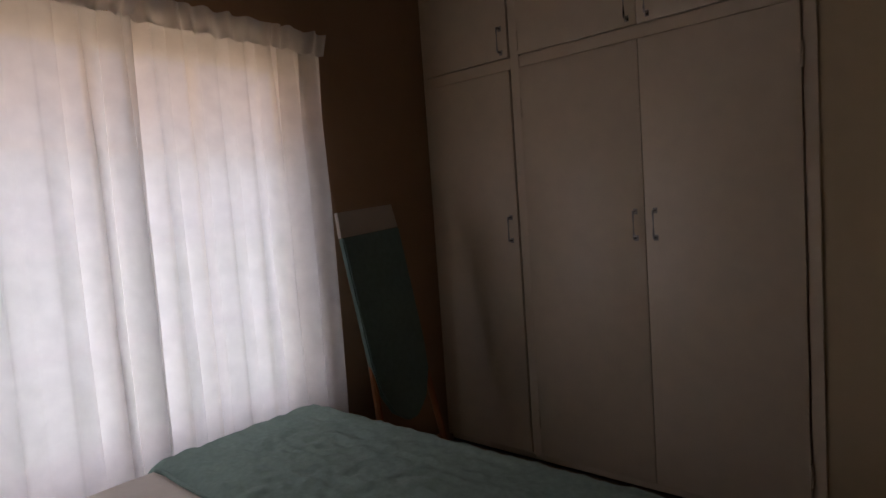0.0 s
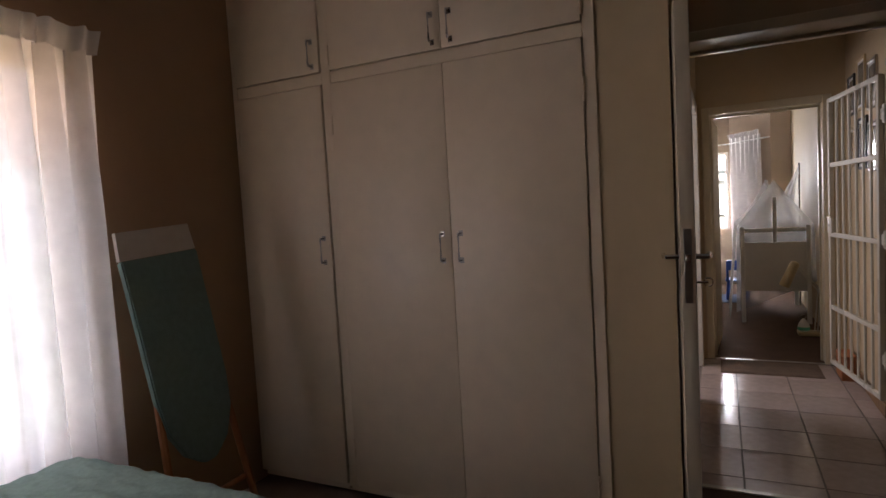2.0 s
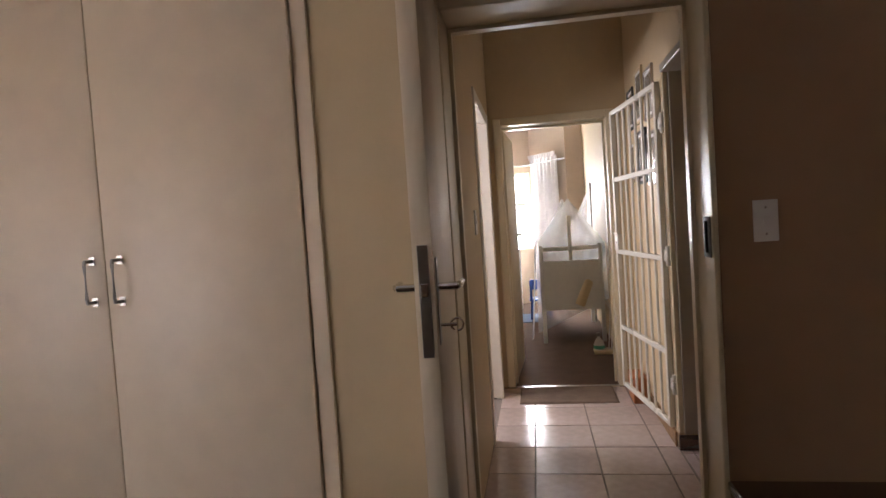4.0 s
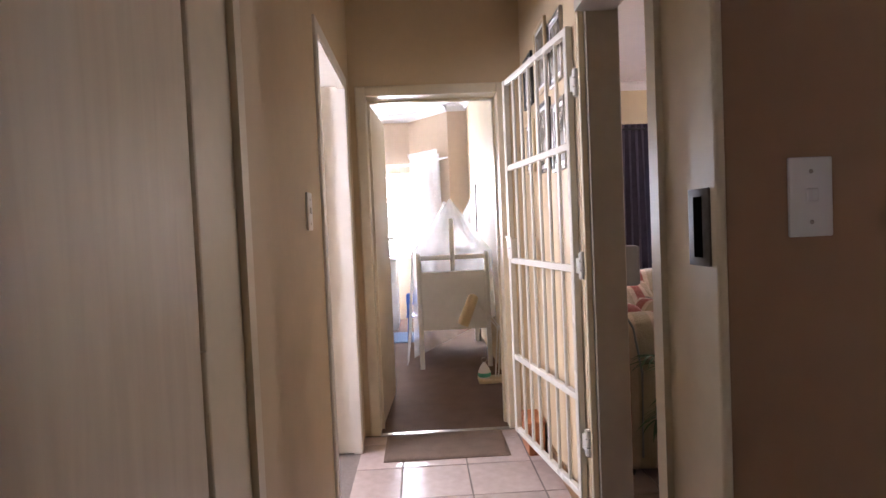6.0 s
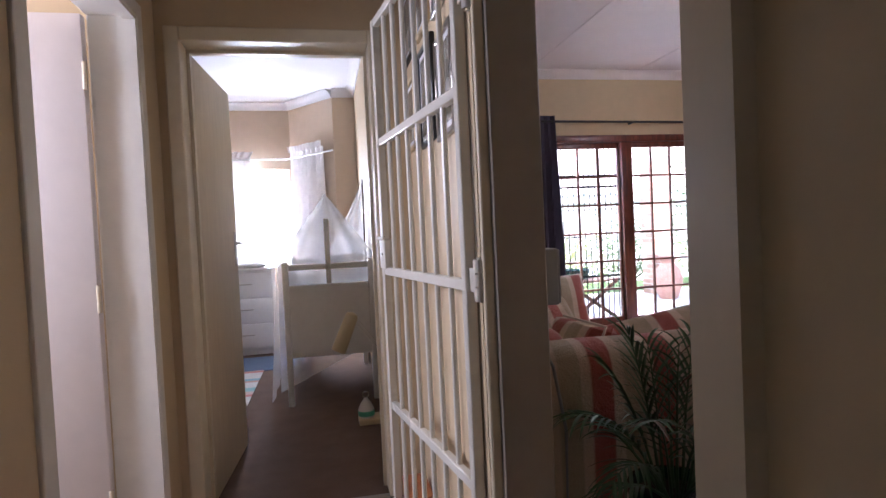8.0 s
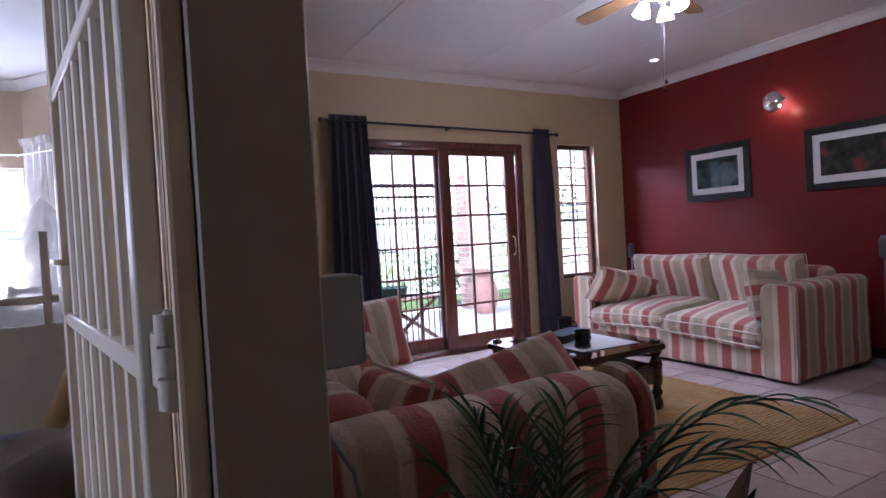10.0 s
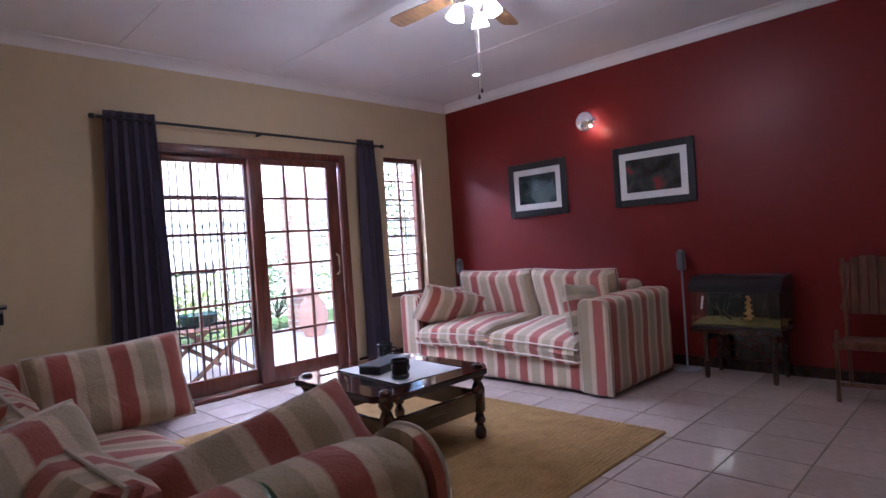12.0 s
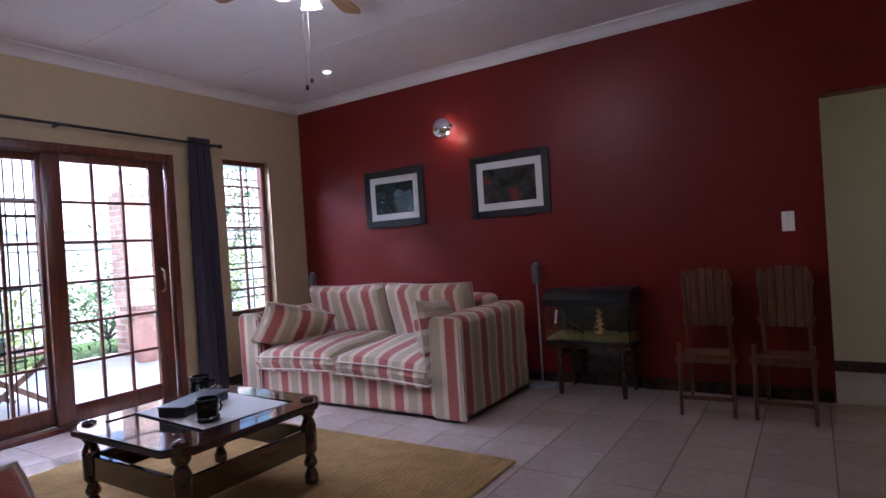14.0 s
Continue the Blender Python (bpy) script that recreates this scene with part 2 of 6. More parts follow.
M["white_plastic"] = mat("white_plastic", (0.75, 0.74, 0.71), 0.35, vary=0.03)
M["white_paint"] = mat("white_lacquer", (0.74, 0.73, 0.72), 0.35, vary=0.04)
M["blue_plastic"] = mat("blue_plastic", (0.02, 0.08, 0.42), 0.35, vary=0.04)
M["cream_plastic"] = mat("cream_lamp_metal", (0.62, 0.50, 0.30), 0.35, vary=0.05)
M["linen"] = mat("grey_linen_cloth", (0.48, 0.46, 0.45), 0.9, vary=0.08, scale=30, bump=0.4, bump_scale=200)
M["glass"] = glass("clear_glass")
M["table_glass"] = mat("smoked_table_glass", (0.03, 0.022, 0.02), 0.03, coat=1.0)


# ---- mesh helpers ----


def box(bm, x0, x1, y0, y1, z0, z1, bevel=0.0, segs=2, m=None):
    """Adds a box, with rounded edges if bevel is given."""
    vs = [bm.verts.new((x, y, z)) for x in (x0, x1) for y in (y0, y1) for z in (z0, z1)]
    fs = [(0, 1, 3, 2), (4, 6, 7, 5), (0, 4, 5, 1), (2, 3, 7, 6), (0, 2, 6, 4), (1, 5, 7, 3)]
    faces = [bm.faces.new([vs[i] for i in f]) for f in fs]
    made = vs
    if bevel:
        es = list({e for f in faces for e in f.edges})
        r = bmesh.ops.bevel(bm, geom=es, offset=bevel, segments=segs, affect="EDGES", profile=0.5)
        made = list({v for v in r["verts"]} | {v for f in r["faces"] for v in f.verts} | {v for v in vs if v.is_valid})
    if m is not None:
        bmesh.ops.transform(bm, matrix=m, verts=[v for v in made if v.is_valid])
    return bm


def lathe(bm, profile, m=None, n=20):
    """Adds a turned body from (radius, height) pairs round z."""
    rings = []
    for r, z in profile:
        rings.append([bm.verts.new((r * math.cos(2 * math.pi * k / n), r * math.sin(2 * math.pi * k / n), z)) for k in range(n)])
    for a, b in zip(rings, rings[1:]):
        for k in range(n):
            bm.faces.new((a[k], a[(k + 1) % n], b[(k + 1) % n], b[k]))
    bm.faces.new(rings[0][::-1])
    bm.faces.new(rings[-1])
    if m is not None:
        bmesh.ops.transform(bm, matrix=m, verts=[v for r in rings for v in r])
    return bm


def rod(bm, a, b, r, n=10, r2=None):
    a, b = Vector(a), Vector(b)
    d = b - a
    m = Matrix.Translation(a) @ d.to_track_quat("Z", "Y").to_matrix().to_4x4()
    return lathe(bm, [(r, 0), (r if r2 is None else r2, d.length)], m, n)


def tube(bm, pts, r, n=8, r_end=None):
    """Adds a bent round bar through pts."""
    pts = [Vector(p) for p in pts]
    rings = []
    for i, p in enumerate(pts):
        d = (pts[min(i + 1, len(pts) - 1)] - pts[max(i - 1, 0)]).normalized()
        q = d.to_track_quat("Z", "Y")
        rr = r if r_end is None else r + (r_end - r) * i / (len(pts) - 1)
        rings.append([bm.verts.new(p + q @ Vector((rr * math.cos(2 * math.pi * k / n), rr * math.sin(2 * math.pi * k / n), 0))) for k in range(n)])
    for a, b in zip(rings, rings[1:]):
        for k in range(n):
            bm.faces.new((a[k], a[(k + 1) % n], b[(k + 1) % n], b[k]))
    bm.faces.new(rings[0][::-1])
    bm.faces.new(rings[-1])
    return bm


def sheet(bm, fn, nu, nv):
    """Adds a grid surface fn(u, v) for u, v in 0..1."""
    g = [[bm.verts.new(fn(i / nu, j / nv)) for j in range(nv + 1)] for i in range(nu + 1)]
    for i in range(nu):
        for j in range(nv):
            bm.faces.new((g[i][j], g[i + 1][j], g[i + 1][j + 1], g[i][j + 1]))
    return bm


def prism(bm, pts, z0, z1, m=None):
    """Adds an upright prism on a polygon of (x, y)."""
    lo, hi = [bm.verts.new((x, y, z0)) for x, y in pts], [bm.verts.new((x, y, z1)) for x, y in pts]
    bm.faces.new(lo[::-1])
    bm.faces.new(hi)
    for k in range(len(pts)):
        j = (k + 1) % len(pts)
        bm.faces.new((lo[k], lo[j], hi[j], hi[k]))
    if m is not None:
        bmesh.ops.transform(bm, matrix=m, verts=lo + hi)
    return bm


def pillow(bm, lx, ly, lz, puff=1.0, sag=0.0, seed=0, n=18, m=None, fat=0.42):
    """Adds a stuffed cushion lx by ly, lz thick, with a piped seam and drawn-in sides."""
    made = []
    for side in (1, -1):
        grid = []
        for i in range(n + 1):
            row = []
            for j in range(n + 1):
                u, v = 2 * i / n - 1, 2 * j / n - 1
                edge = (1 - abs(u) ** 3.2) * (1 - abs(v) ** 3.2)
                h = max(0, edge) ** fat
                pin = 1 - 0.05 * puff * (1 - abs(u * v)) * (max(abs(u), abs(v)) ** 4)
                w = noise.noise(Vector((u * 1.7 + seed, v * 1.7 - seed, side * 3.0))) * 0.16 * puff
                z = side * lz / 2 * h * (1 + w) - sag * (1 - u * u) * (1 - v * v)
                row.append(bm.verts.new((u * lx / 2 * pin, v * ly / 2 * pin, z)))
            grid.append(row)
        for i in range(n):
            for j in range(n):
                q = (grid[i][j], grid[i + 1][j], grid[i + 1][j + 1], grid[i][j + 1])
                bm.faces.new(q if side > 0 else q[::-1])
        made += [v for r in grid for v in r]
    bmesh.ops.remove_doubles(bm, verts=made, dist=0.0005)
    made = [v for v in made if v.is_valid]
    if m is not None:
        bmesh.ops.transform(bm, matrix=m, verts=made)
    return bm


UP = Vector((0, 0, 1))


def blade(bm, base, way, length, width, droop, twist=0.0, n=7):
    """Adds a narrow arching leaf."""
    p, d = Vector(base), Vector(way).normalized()
    side = d.cross(UP)
    side = side.normalized() if side.length > 0.05 else Vector((1, 0, 0))
    side = Matrix.Rotation(twist, 3, d) @ side
    rows = []
    for i in range(n + 1):
        s = i / n
        w = width * (math.sin(math.pi * min(1, 0.12 + 0.88 * s)) ** 0.8) * (1 - 0.25 * s) if s < 1 else 0.001
        up = side.cross(d).normalized() * w * 0.25
        rows.append((bm.verts.new(p - side * w / 2 + up), bm.verts.new(p), bm.verts.new(p + side * w / 2 + up)))
        d = (d + Vector((0, 0, -droop / n))).normalized()
        p = p + d * length / n
    for a, b in zip(rows, rows[1:]):
        bm.faces.new((a[0], a[1], b[1], b[0]))
        bm.faces.new((a[1], a[2], b[2], b[1]))
    return bm


def finish(name, bm, material, smooth=True):
    bmesh.ops.recalc_face_normals(bm, faces=bm.faces)
    me = bpy.data.meshes.new(name)
    bm.to_mesh(me)
    bm.free()
    me.materials.append(M[material] if isinstance(material, str) else material)
    if smooth:
        me.polygons.foreach_set("use_smooth", [True] * len(me.polygons))
        me.set_sharp_from_angle(angle=radians(40))
    return new(name, me)


def part(name, bm, material, parent, label="", smooth=True):
    ob = finish(name, bm, material, smooth)
    ob.parent = parent
    if label:
        ob["label"] = label
    return ob


def thing(name, m, label, category, group=""):
    ob = new(name)
    ob.empty_display_size = 0.1
    ob.matrix_world = m
    return tagged(ob, label, category, group)


def solo(name, bm, material, label, category, m=None, group="", smooth=True):
    ob = finish(name, bm, material, smooth)
    if m is not None:
        ob.matrix_world = m
    return tagged(ob, label, category, group)


def structure(name, bm, material, label, category, smooth=False):
    return tagged(finish(name, bm, material, smooth), label, category, kind="structure")


def new_bm():
    return bmesh.new()


def wall_boxes(bm, run, p0, p1, a0, a1, z0, z1, holes=()):
    """A wall that runs along run ("x" or "y") from a0 to a1, between p0 and p1 across; holes: (a0, a1, z0, z1)."""
    cuts = sorted({a0, a1, *[h[0] for h in holes], *[h[1] for h in holes]})
    for s, e in zip(cuts, cuts[1:]):
        here = sorted((h[2], h[3]) for h in holes if h[0] <= s + 1e-6 and h[1] >= e - 1e-6)
        low = z0
        for b, t in here + [(z1, z1)]:
            if b > low + 1e-6:
                args = (s, e, p0, p1) if run == "x" else (p0, p1, s, e)
                box(bm, *args, low, b)
            low = max(low, t)
    bmesh.ops.remove_doubles(bm, verts=bm.verts, dist=1e-5)
    return bm


H = 2.80

# ---- structure: walls ----
bm = wall_boxes(new_bm(), "y", -2.06, -1.90, -2.2, 3.12, 0, H, [(-0.25, 1.72, 0.55, 2.05)])
structure("wall_bedroom_west", bm, "wall_bedroom", "peach painted plaster wall with a window", "wall")
bm = wall_boxes(new_bm(), "x", -2.36, -2.20, -2.06, 2.50, 0, H)
structure("wall_bedroom_south", bm, "wall_bedroom", "peach painted plaster wall", "wall")
bm = wall_boxes(new_bm(), "y", 2.35, 2.50, -2.2, 3.12, 0, H)
structure("wall_bedroom_east", bm, "wall_bedroom", "peach painted plaster wall", "wall")
bm = wall_boxes(new_bm(), "x", 3.12, 3.34, -2.06, 6.64, 0, H, [(0.170, 1.058, 0, 2.06)])
structure("wall_bedroom_north", bm, "wall", "cream painted plaster wall with a doorway", "wall")
bm = wall_boxes(new_bm(), "x", 3.112, 3.1195, 1.0605, 2.35, 0, H)
structure("wall_bedroom_door_side", bm, "wall_bedroom", "peach painted plaster beside the bedroom door", "wall")
bm = new_bm()
prism(bm, [(-0.07, 2.59), (0.188, 2.59), (0.142, 3.12), (-0.07, 3.12)], 0, H)
structure("wall_entry_pier", bm, "wall", "cream painted pier beside the built-in cupboard", "wall")
bm = wall_boxes(new_bm(), "y", 0.015, 0.165, 3.34, 5.62, 0, H, [(4.47, 5.42, 0, 2.06)])
structure("wall_corridor_west", bm, "wall", "cream painted corridor wall with a doorway", "wall")
bm = wall_boxes(new_bm(), "x", 5.62, 5.77, -2.3, 1.19, 0, H, [(0.23, 1.07, 0, 2.06)])
structure("wall_corridor_end", bm, "wall", "cream painted wall with the nursery doorway", "wall")
bm = wall_boxes(new_bm(), "y", 1.19, 1.325, 3.34, 9.50, 0, H, [(3.42, 4.42, 0, 2.08)])
structure("wall_corridor_east", bm, "wall", "cream painted wall between corridor and living room", "wall")
bm = wall_boxes(new_bm(), "x", 8.70, 8.93, 1.325, 6.64, 0, H, [(3.13, 4.98, 0, 2.13), (5.49, 6.04, 0.63, 2.155)])
structure("wall_living_north", bm, "wall", "tan painted wall with a sliding door and a narrow window", "wall")
bm = wall_boxes(new_bm(), "y", 6.49, 6.64, 3.34, 8.70, 0, H, [(3.40, 3.955, 0, 2.005)])
structure("wall_living_east", bm, "red", "dark red painted feature wall", "wall")
# passage beyond the red wall
bm = new_bm()
box(bm, 7.45, 7.60, 2.0, 6.0, 0, H)
structure("wall_passage_east", bm, "wall", "cream painted passage wall", "wall")
bm = new_bm()
box(bm, 6.64, 7.45, 6.0, 6.15, 0, H)
structure("wall_passage_end", bm, "wall", "cream painted passage wall", "wall")
# out of view; its opening is made up to hold the passage fill lamp
bm = wall_boxes(new_bm(), "x", 1.85, 2.0, 6.64, 7.45, 0, H, [(6.75, 7.35, 0.9, 2.0)])
structure("wall_passage_south", bm, "wall", "unseen cream passage wall, opening added for the fill light", "wall")
# bathroom behind the corridor
bm = new_bm()
box(bm, -1.55, -1.40, 3.34, 5.62, 0, H)
structure("wall_bathroom_west", bm, "ceiling", "pale bathroom wall", "wall")
# nursery with its bay
bm = wall_boxes(new_bm(), "y", -2.45, -2.30, 5.62, 10.30, 0, H)
structure("wall_nursery_west", bm, "wall_nursery", "beige nursery wall", "wall")
bm = new_bm()
box(bm, 0.95, 1.19, 9.50, 9.65, 0, H)
structure("wall_nursery_return", bm, "wall_nursery", "beige nursery wall beside the bay", "wall")
bm = wall_boxes(new_bm(), "x", 10.15, 10.30, -2.30, 0.45, 0, H, [(-1.50, 0.43, 0.85, 2.02)])
structure("wall_nursery_north", bm, "wall_nursery", "beige nursery wall with a bright window", "wall")
bm = new_bm()
d = Vector((0.95 - 0.45, 9.50 - 10.15, 0))
ang = math.atan2(d.y, d.x)
box(bm, 0, d.length, 0, 0.15, 0, H, m=pose(0.45, 10.15, 0, 0, 0, math.degrees(ang)))
structure("wall_nursery_bay", bm, "wall_nursery", "slanting beige wall of the bay", "wall")

# ---- ceilings and cornices ----
bm = new_bm()
box(bm, -2.6, 7.8, -2.5, 10.4, H, H + 0.12)
structure("ceiling", bm, "ceiling", "white painted plasterboard ceiling", "ceiling")
bm = new_bm()
for x in (2.95, 4.16, 5.37):
    box(bm, x - 0.02, x + 0.02, 3.35, 8.61, H - 0.004, H - 0.0005)
structure("ceiling_cover_strips", bm, "ceiling", "white cover strips on the ceiling joints", "trim")


def cornice(name, a, b, inward):
    """A coved plaster cornice from a to b; inward: unit vector into the room."""
    bm = new_bm()
    a, b, w = Vector((*a, 0)), Vector((*b, 0)), Vector((*inward, 0))
    prof = [(0, H - 0.085), (0.012, H - 0.085), (0.018, H - 0.06), (0.04, H - 0.03), (0.07, H - 0.014), (0.085, H - 0.012), (0.085, H - 0.0005), (0, H - 0.0005)]
    ends = [[bm.verts.new(p + w * (d + 0.0005) + Vector((0, 0, z))) for d, z in prof] for p in (a, b)]
    for k in range(len(prof)):
        j = (k + 1) % len(prof)
        bm.faces.new((ends[0][k], ends[0][j], ends[1][j], ends[1][k]))
    bm.faces.new(ends[0][::-1])
    bm.faces.new(ends[1])
    structure(name, bm, "ceiling", "white coved plaster cornice", "cornice", True)


cornice("cornice_living_north", (1.325, 8.70), (6.49, 8.70), (0, -1))
cornice("cornice_living_east", (6.49, 3.34), (6.49, 8.70), (-1, 0))
cornice("cornice_living_west", (1.325, 3.34), (1.325, 8.70), (1, 0))
cornice("cornice_nursery_north", (-2.30, 10.15), (0.45, 10.15), (0, -1))
nrm = Vector((d.y, -d.x, 0)).normalized()
nrm = nrm if nrm.y < 0 else -nrm
cornice("cornice_nursery_bay", (0.45, 10.15), (0.95, 9.50), (nrm.x, nrm.y))
cornice("cornice_nursery_return", (0.95, 9.50), (1.19, 9.50), (0, -1))
cornice("cornice_nursery_east", (1.19, 5.77), (1.19, 9.50), (-1, 0))


def skirting(name, x0, x1, y0, y1, material="dark_wood"):
    bm = new_bm()
    box(bm, x0, x1, y0, y1, 0.0, 0.085, 0.004, 1)
    structure(name, bm, material, "wooden skirting board along the wall", "skirting")


skirting("baseboard_east", 6.472, 6.4895, 3.97, 8.70)
skirting("baseboard_north_a", 1.325, 3.11, 8.682, 8.6995)
skirting("baseboard_north_b", 5.0, 6.47, 8.682, 8.6995)
skirting("baseboard_jamb", 1.185, 1.34, 4.37, 4.3845)
skirting("baseboard_passage", 7.432, 7.4495, 2.0, 6.0)
skirting("baseboard_corridor", 1.176, 1.1895, 4.43, 5.60, "fan_wood")
skirting("baseboard_pier", 1.3255, 1.341, 4.42, 8.68)

# ---- floors ----
bm = new_bm()
box(bm, 1.19, 7.6, 2.0, 8.93, -0.12, -0.004)
floor_living = structure("floor_living", bm, "grout", "pinkish ceramic floor tiles with dark joints", "floor")
bm = new_bm()
box(bm, -1.4, 1.19, 3.23, 5.62, -0.12, -0.004)
floor_corridor = structure("floor_corridor", bm, "grout", "pinkish ceramic floor tiles with dark joints", "floor")
bm = new_bm()
box(bm, -2.06, 2.5, -2.36, 3.23, -0.12, 0.0)
structure("floor_bedroom", bm, "carpet", "brown fitted carpet", "floor")
bm = new_bm()
box(bm, -2.45, 1.19, 5.62, 10.3, -0.12, 0.0)
structure("floor_nursery", bm, "carpet", "brown fitted carpet", "floor")
for nm, args in (("trim_threshold_bedroom", (0.200, 1.040, 3.215, 3.25)), ("trim_threshold_nursery", (0.26, 1.04, 5.60, 5.64))):
    bm = new_bm()
    box(bm, *args, -0.002, 0.007, 0.003, 1)
    structure(nm, bm, "steel", "metal threshold strip", "threshold")

# ---- door frames and doors ----


def door_frame(name, run, p0, p1, a0, a1, top, w=0.06, proud=0.012, w2=0.06, paint="frame_cream"):
    """A pressed steel frame round an opening a0..a1 in a wall between p0 and p1."""
    bm = new_bm()
    spans = [(a0 - w, a0 + 0.0, 0, top + w), (a1, a1 + w2, 0, top + w), (a0, a1, top, top + w)]
    for s, e, z0, z1 in spans:
        args = (s, e, p0 - proud, p1 + proud) if run == "x" else (p0 - proud, p1 + proud, s, e)
        box(bm, *args, z0, z1, 0.006, 2)
    mid = p1 - 0.025
    for s, e, z0, z1 in ((a0, a0 + 0.014, 0, top - 0.014), (a1 - 0.014, a1, 0, top - 0.014), (a0, a1, top - 0.014, top)):
        args = (s, e, mid - 0.01, p1 + proud - 0.004) if run == "x" else (mid - 0.01, p1 + proud - 0.004, s, e)
        box(bm, *args, z0, z1)
    return structure(name, bm, paint, "enamelled steel door frame in the wall opening", "door frame")


frame_bed = door_frame("door_frame_bedroom", "x", 3.12, 3.34, 0.198, 1.042, 2.035, w=0.045, w2=0.018)
door_frame("door_frame_nursery", "x", 5.62, 5.77, 0.26, 1.04, 2.03)
# bathroom frame: white for cream, the glare on it put into the colour
door_frame("door_frame_bathroom", "y", 0.015, 0.165, 4.52, 5.36, 2.03, paint="frame_glare_white")
# strike plate in the bedroom frame
bm = new_bm()
box(bm, 1.0375, 1.0425, 3.128, 3.202, 1.145, 1.280, 0.002, 2)
strike = part("strike_plate", bm, "old_steel", frame_bed, "worn steel strike plate")
# raised near-black block: the shade inside the latch hole is its colour
bm = new_bm()
box(bm, 1.0355, 1.0374, 3.150, 3.178, 1.160, 1.266)
part("latch_slot", bm, "slot", strike)


def lever(bm, side, y, z, x):
    """A lever handle with its neck; side: +1 or -1 along x."""
    rod(bm, (x, y, z), (x + side * 0.045, y, z), 0.009)
    tube(bm, [(x + side * 0.04, y, z), (x + side * 0.05, y + 0.02, z), (x + side * 0.052, y + 0.11, z)], 0.009, r_end=0.007)
    return bm


def panel_door(name, m, width, label, paint="leaf"):
    """A flush door leaf that hangs from local (0, 0): it runs along -y, 44 mm thick along x."""
    t = thing(name, m, label, "door")
    bm = new_bm()
    box(bm, 0, 0.044, -width, 0, 0.012, 2.02, 0.003, 2)
    leaf = part("leaf", bm, paint, t)
    for x0, x1, s in ((-0.003, 0.0, -1), (0.044, 0.047, 1)):
        bm = new_bm()
        box(bm, x0, x1, -width + 0.03, -width + 0.075, 1.05, 1.24, 0.0012, 1)
        part("back_plate", bm, "steel", leaf, "worn steel back plate")
        bm = lever(new_bm(), s, -width + 0.052, 1.175, 0.0 if s < 0 else 0.044)
        part("handle", bm, "chrome", leaf, "chrome lever handle")
    bm = new_bm()
    box(bm, 0.010, 0.034, -width - 0.0025, -width + 0.0005, 1.03, 1.27, 0.001, 1)
    part("lock_plate", bm, "steel", leaf, "worn steel lock plate")
    bm = new_bm()
    box(bm, 0.014, 0.030, -width - 0.010, -width - 0.002, 1.16, 1.19, 0.002, 1)
    part("latch_bolt", bm, "chrome", leaf)
    bm = new_bm()
    rod(bm, (0.047, -width + 0.052, 1.09), (0.083, -width + 0.052, 1.09), 0.004)
    tube(bm, [(0.083 + 0.014 * math.sin(a) + 0.0, -width + 0.052, 1.09 + 0.014 * (1 - math.cos(a)) - 0.014) for a in [k * math.pi / 6 for k in range(12)]], 0.0025, 6)
    part("key", bm, "chrome", leaf)
    for z in (0.25, 1.0, 1.8):
        bm = new_bm()
        rod(bm, (0.044, 0.004, z - 0.05), (0.044, 0.004, z + 0.05), 0.008)
        part("hinge", bm, "frame_cream", t)
    return t


panel_door("bedroom_door", pose(0.150, 3.095, 0, 0, 0, 5.3), 0.765, "open cream flush door with a steel lock and chrome levers")
panel_door("nursery_door", pose(0.268, 5.73, 0, 0, 0, 176.5), 0.77, "open cream flush door of the nursery")
panel_door("bathroom_door", pose(0.002, 5.356, 0, 0, 0, -90), 0.80, "open pale flush door swung into the bathroom", "leaf_pale")

# ---- bedroom ----


def handle_bar(bm, x, y, z, length=0.115):
    tube(bm, [(x, y, z - length / 2), (x, y - 0.028, z - length / 2), (x, y - 0.03, z - length / 2 + 0.01), (x, y - 0.03, z + length / 2 - 0.01), (x, y - 0.028, z + length / 2), (x, y, z + length / 2)], 0.0048, 8)
    for s in (-1, 1):
        box(bm, x - 0.009, x + 0.009, y - 0.0015, y + 0.002, z + s * length / 2 - 0.012, z + s * length / 2 + 0.012)
    return bm


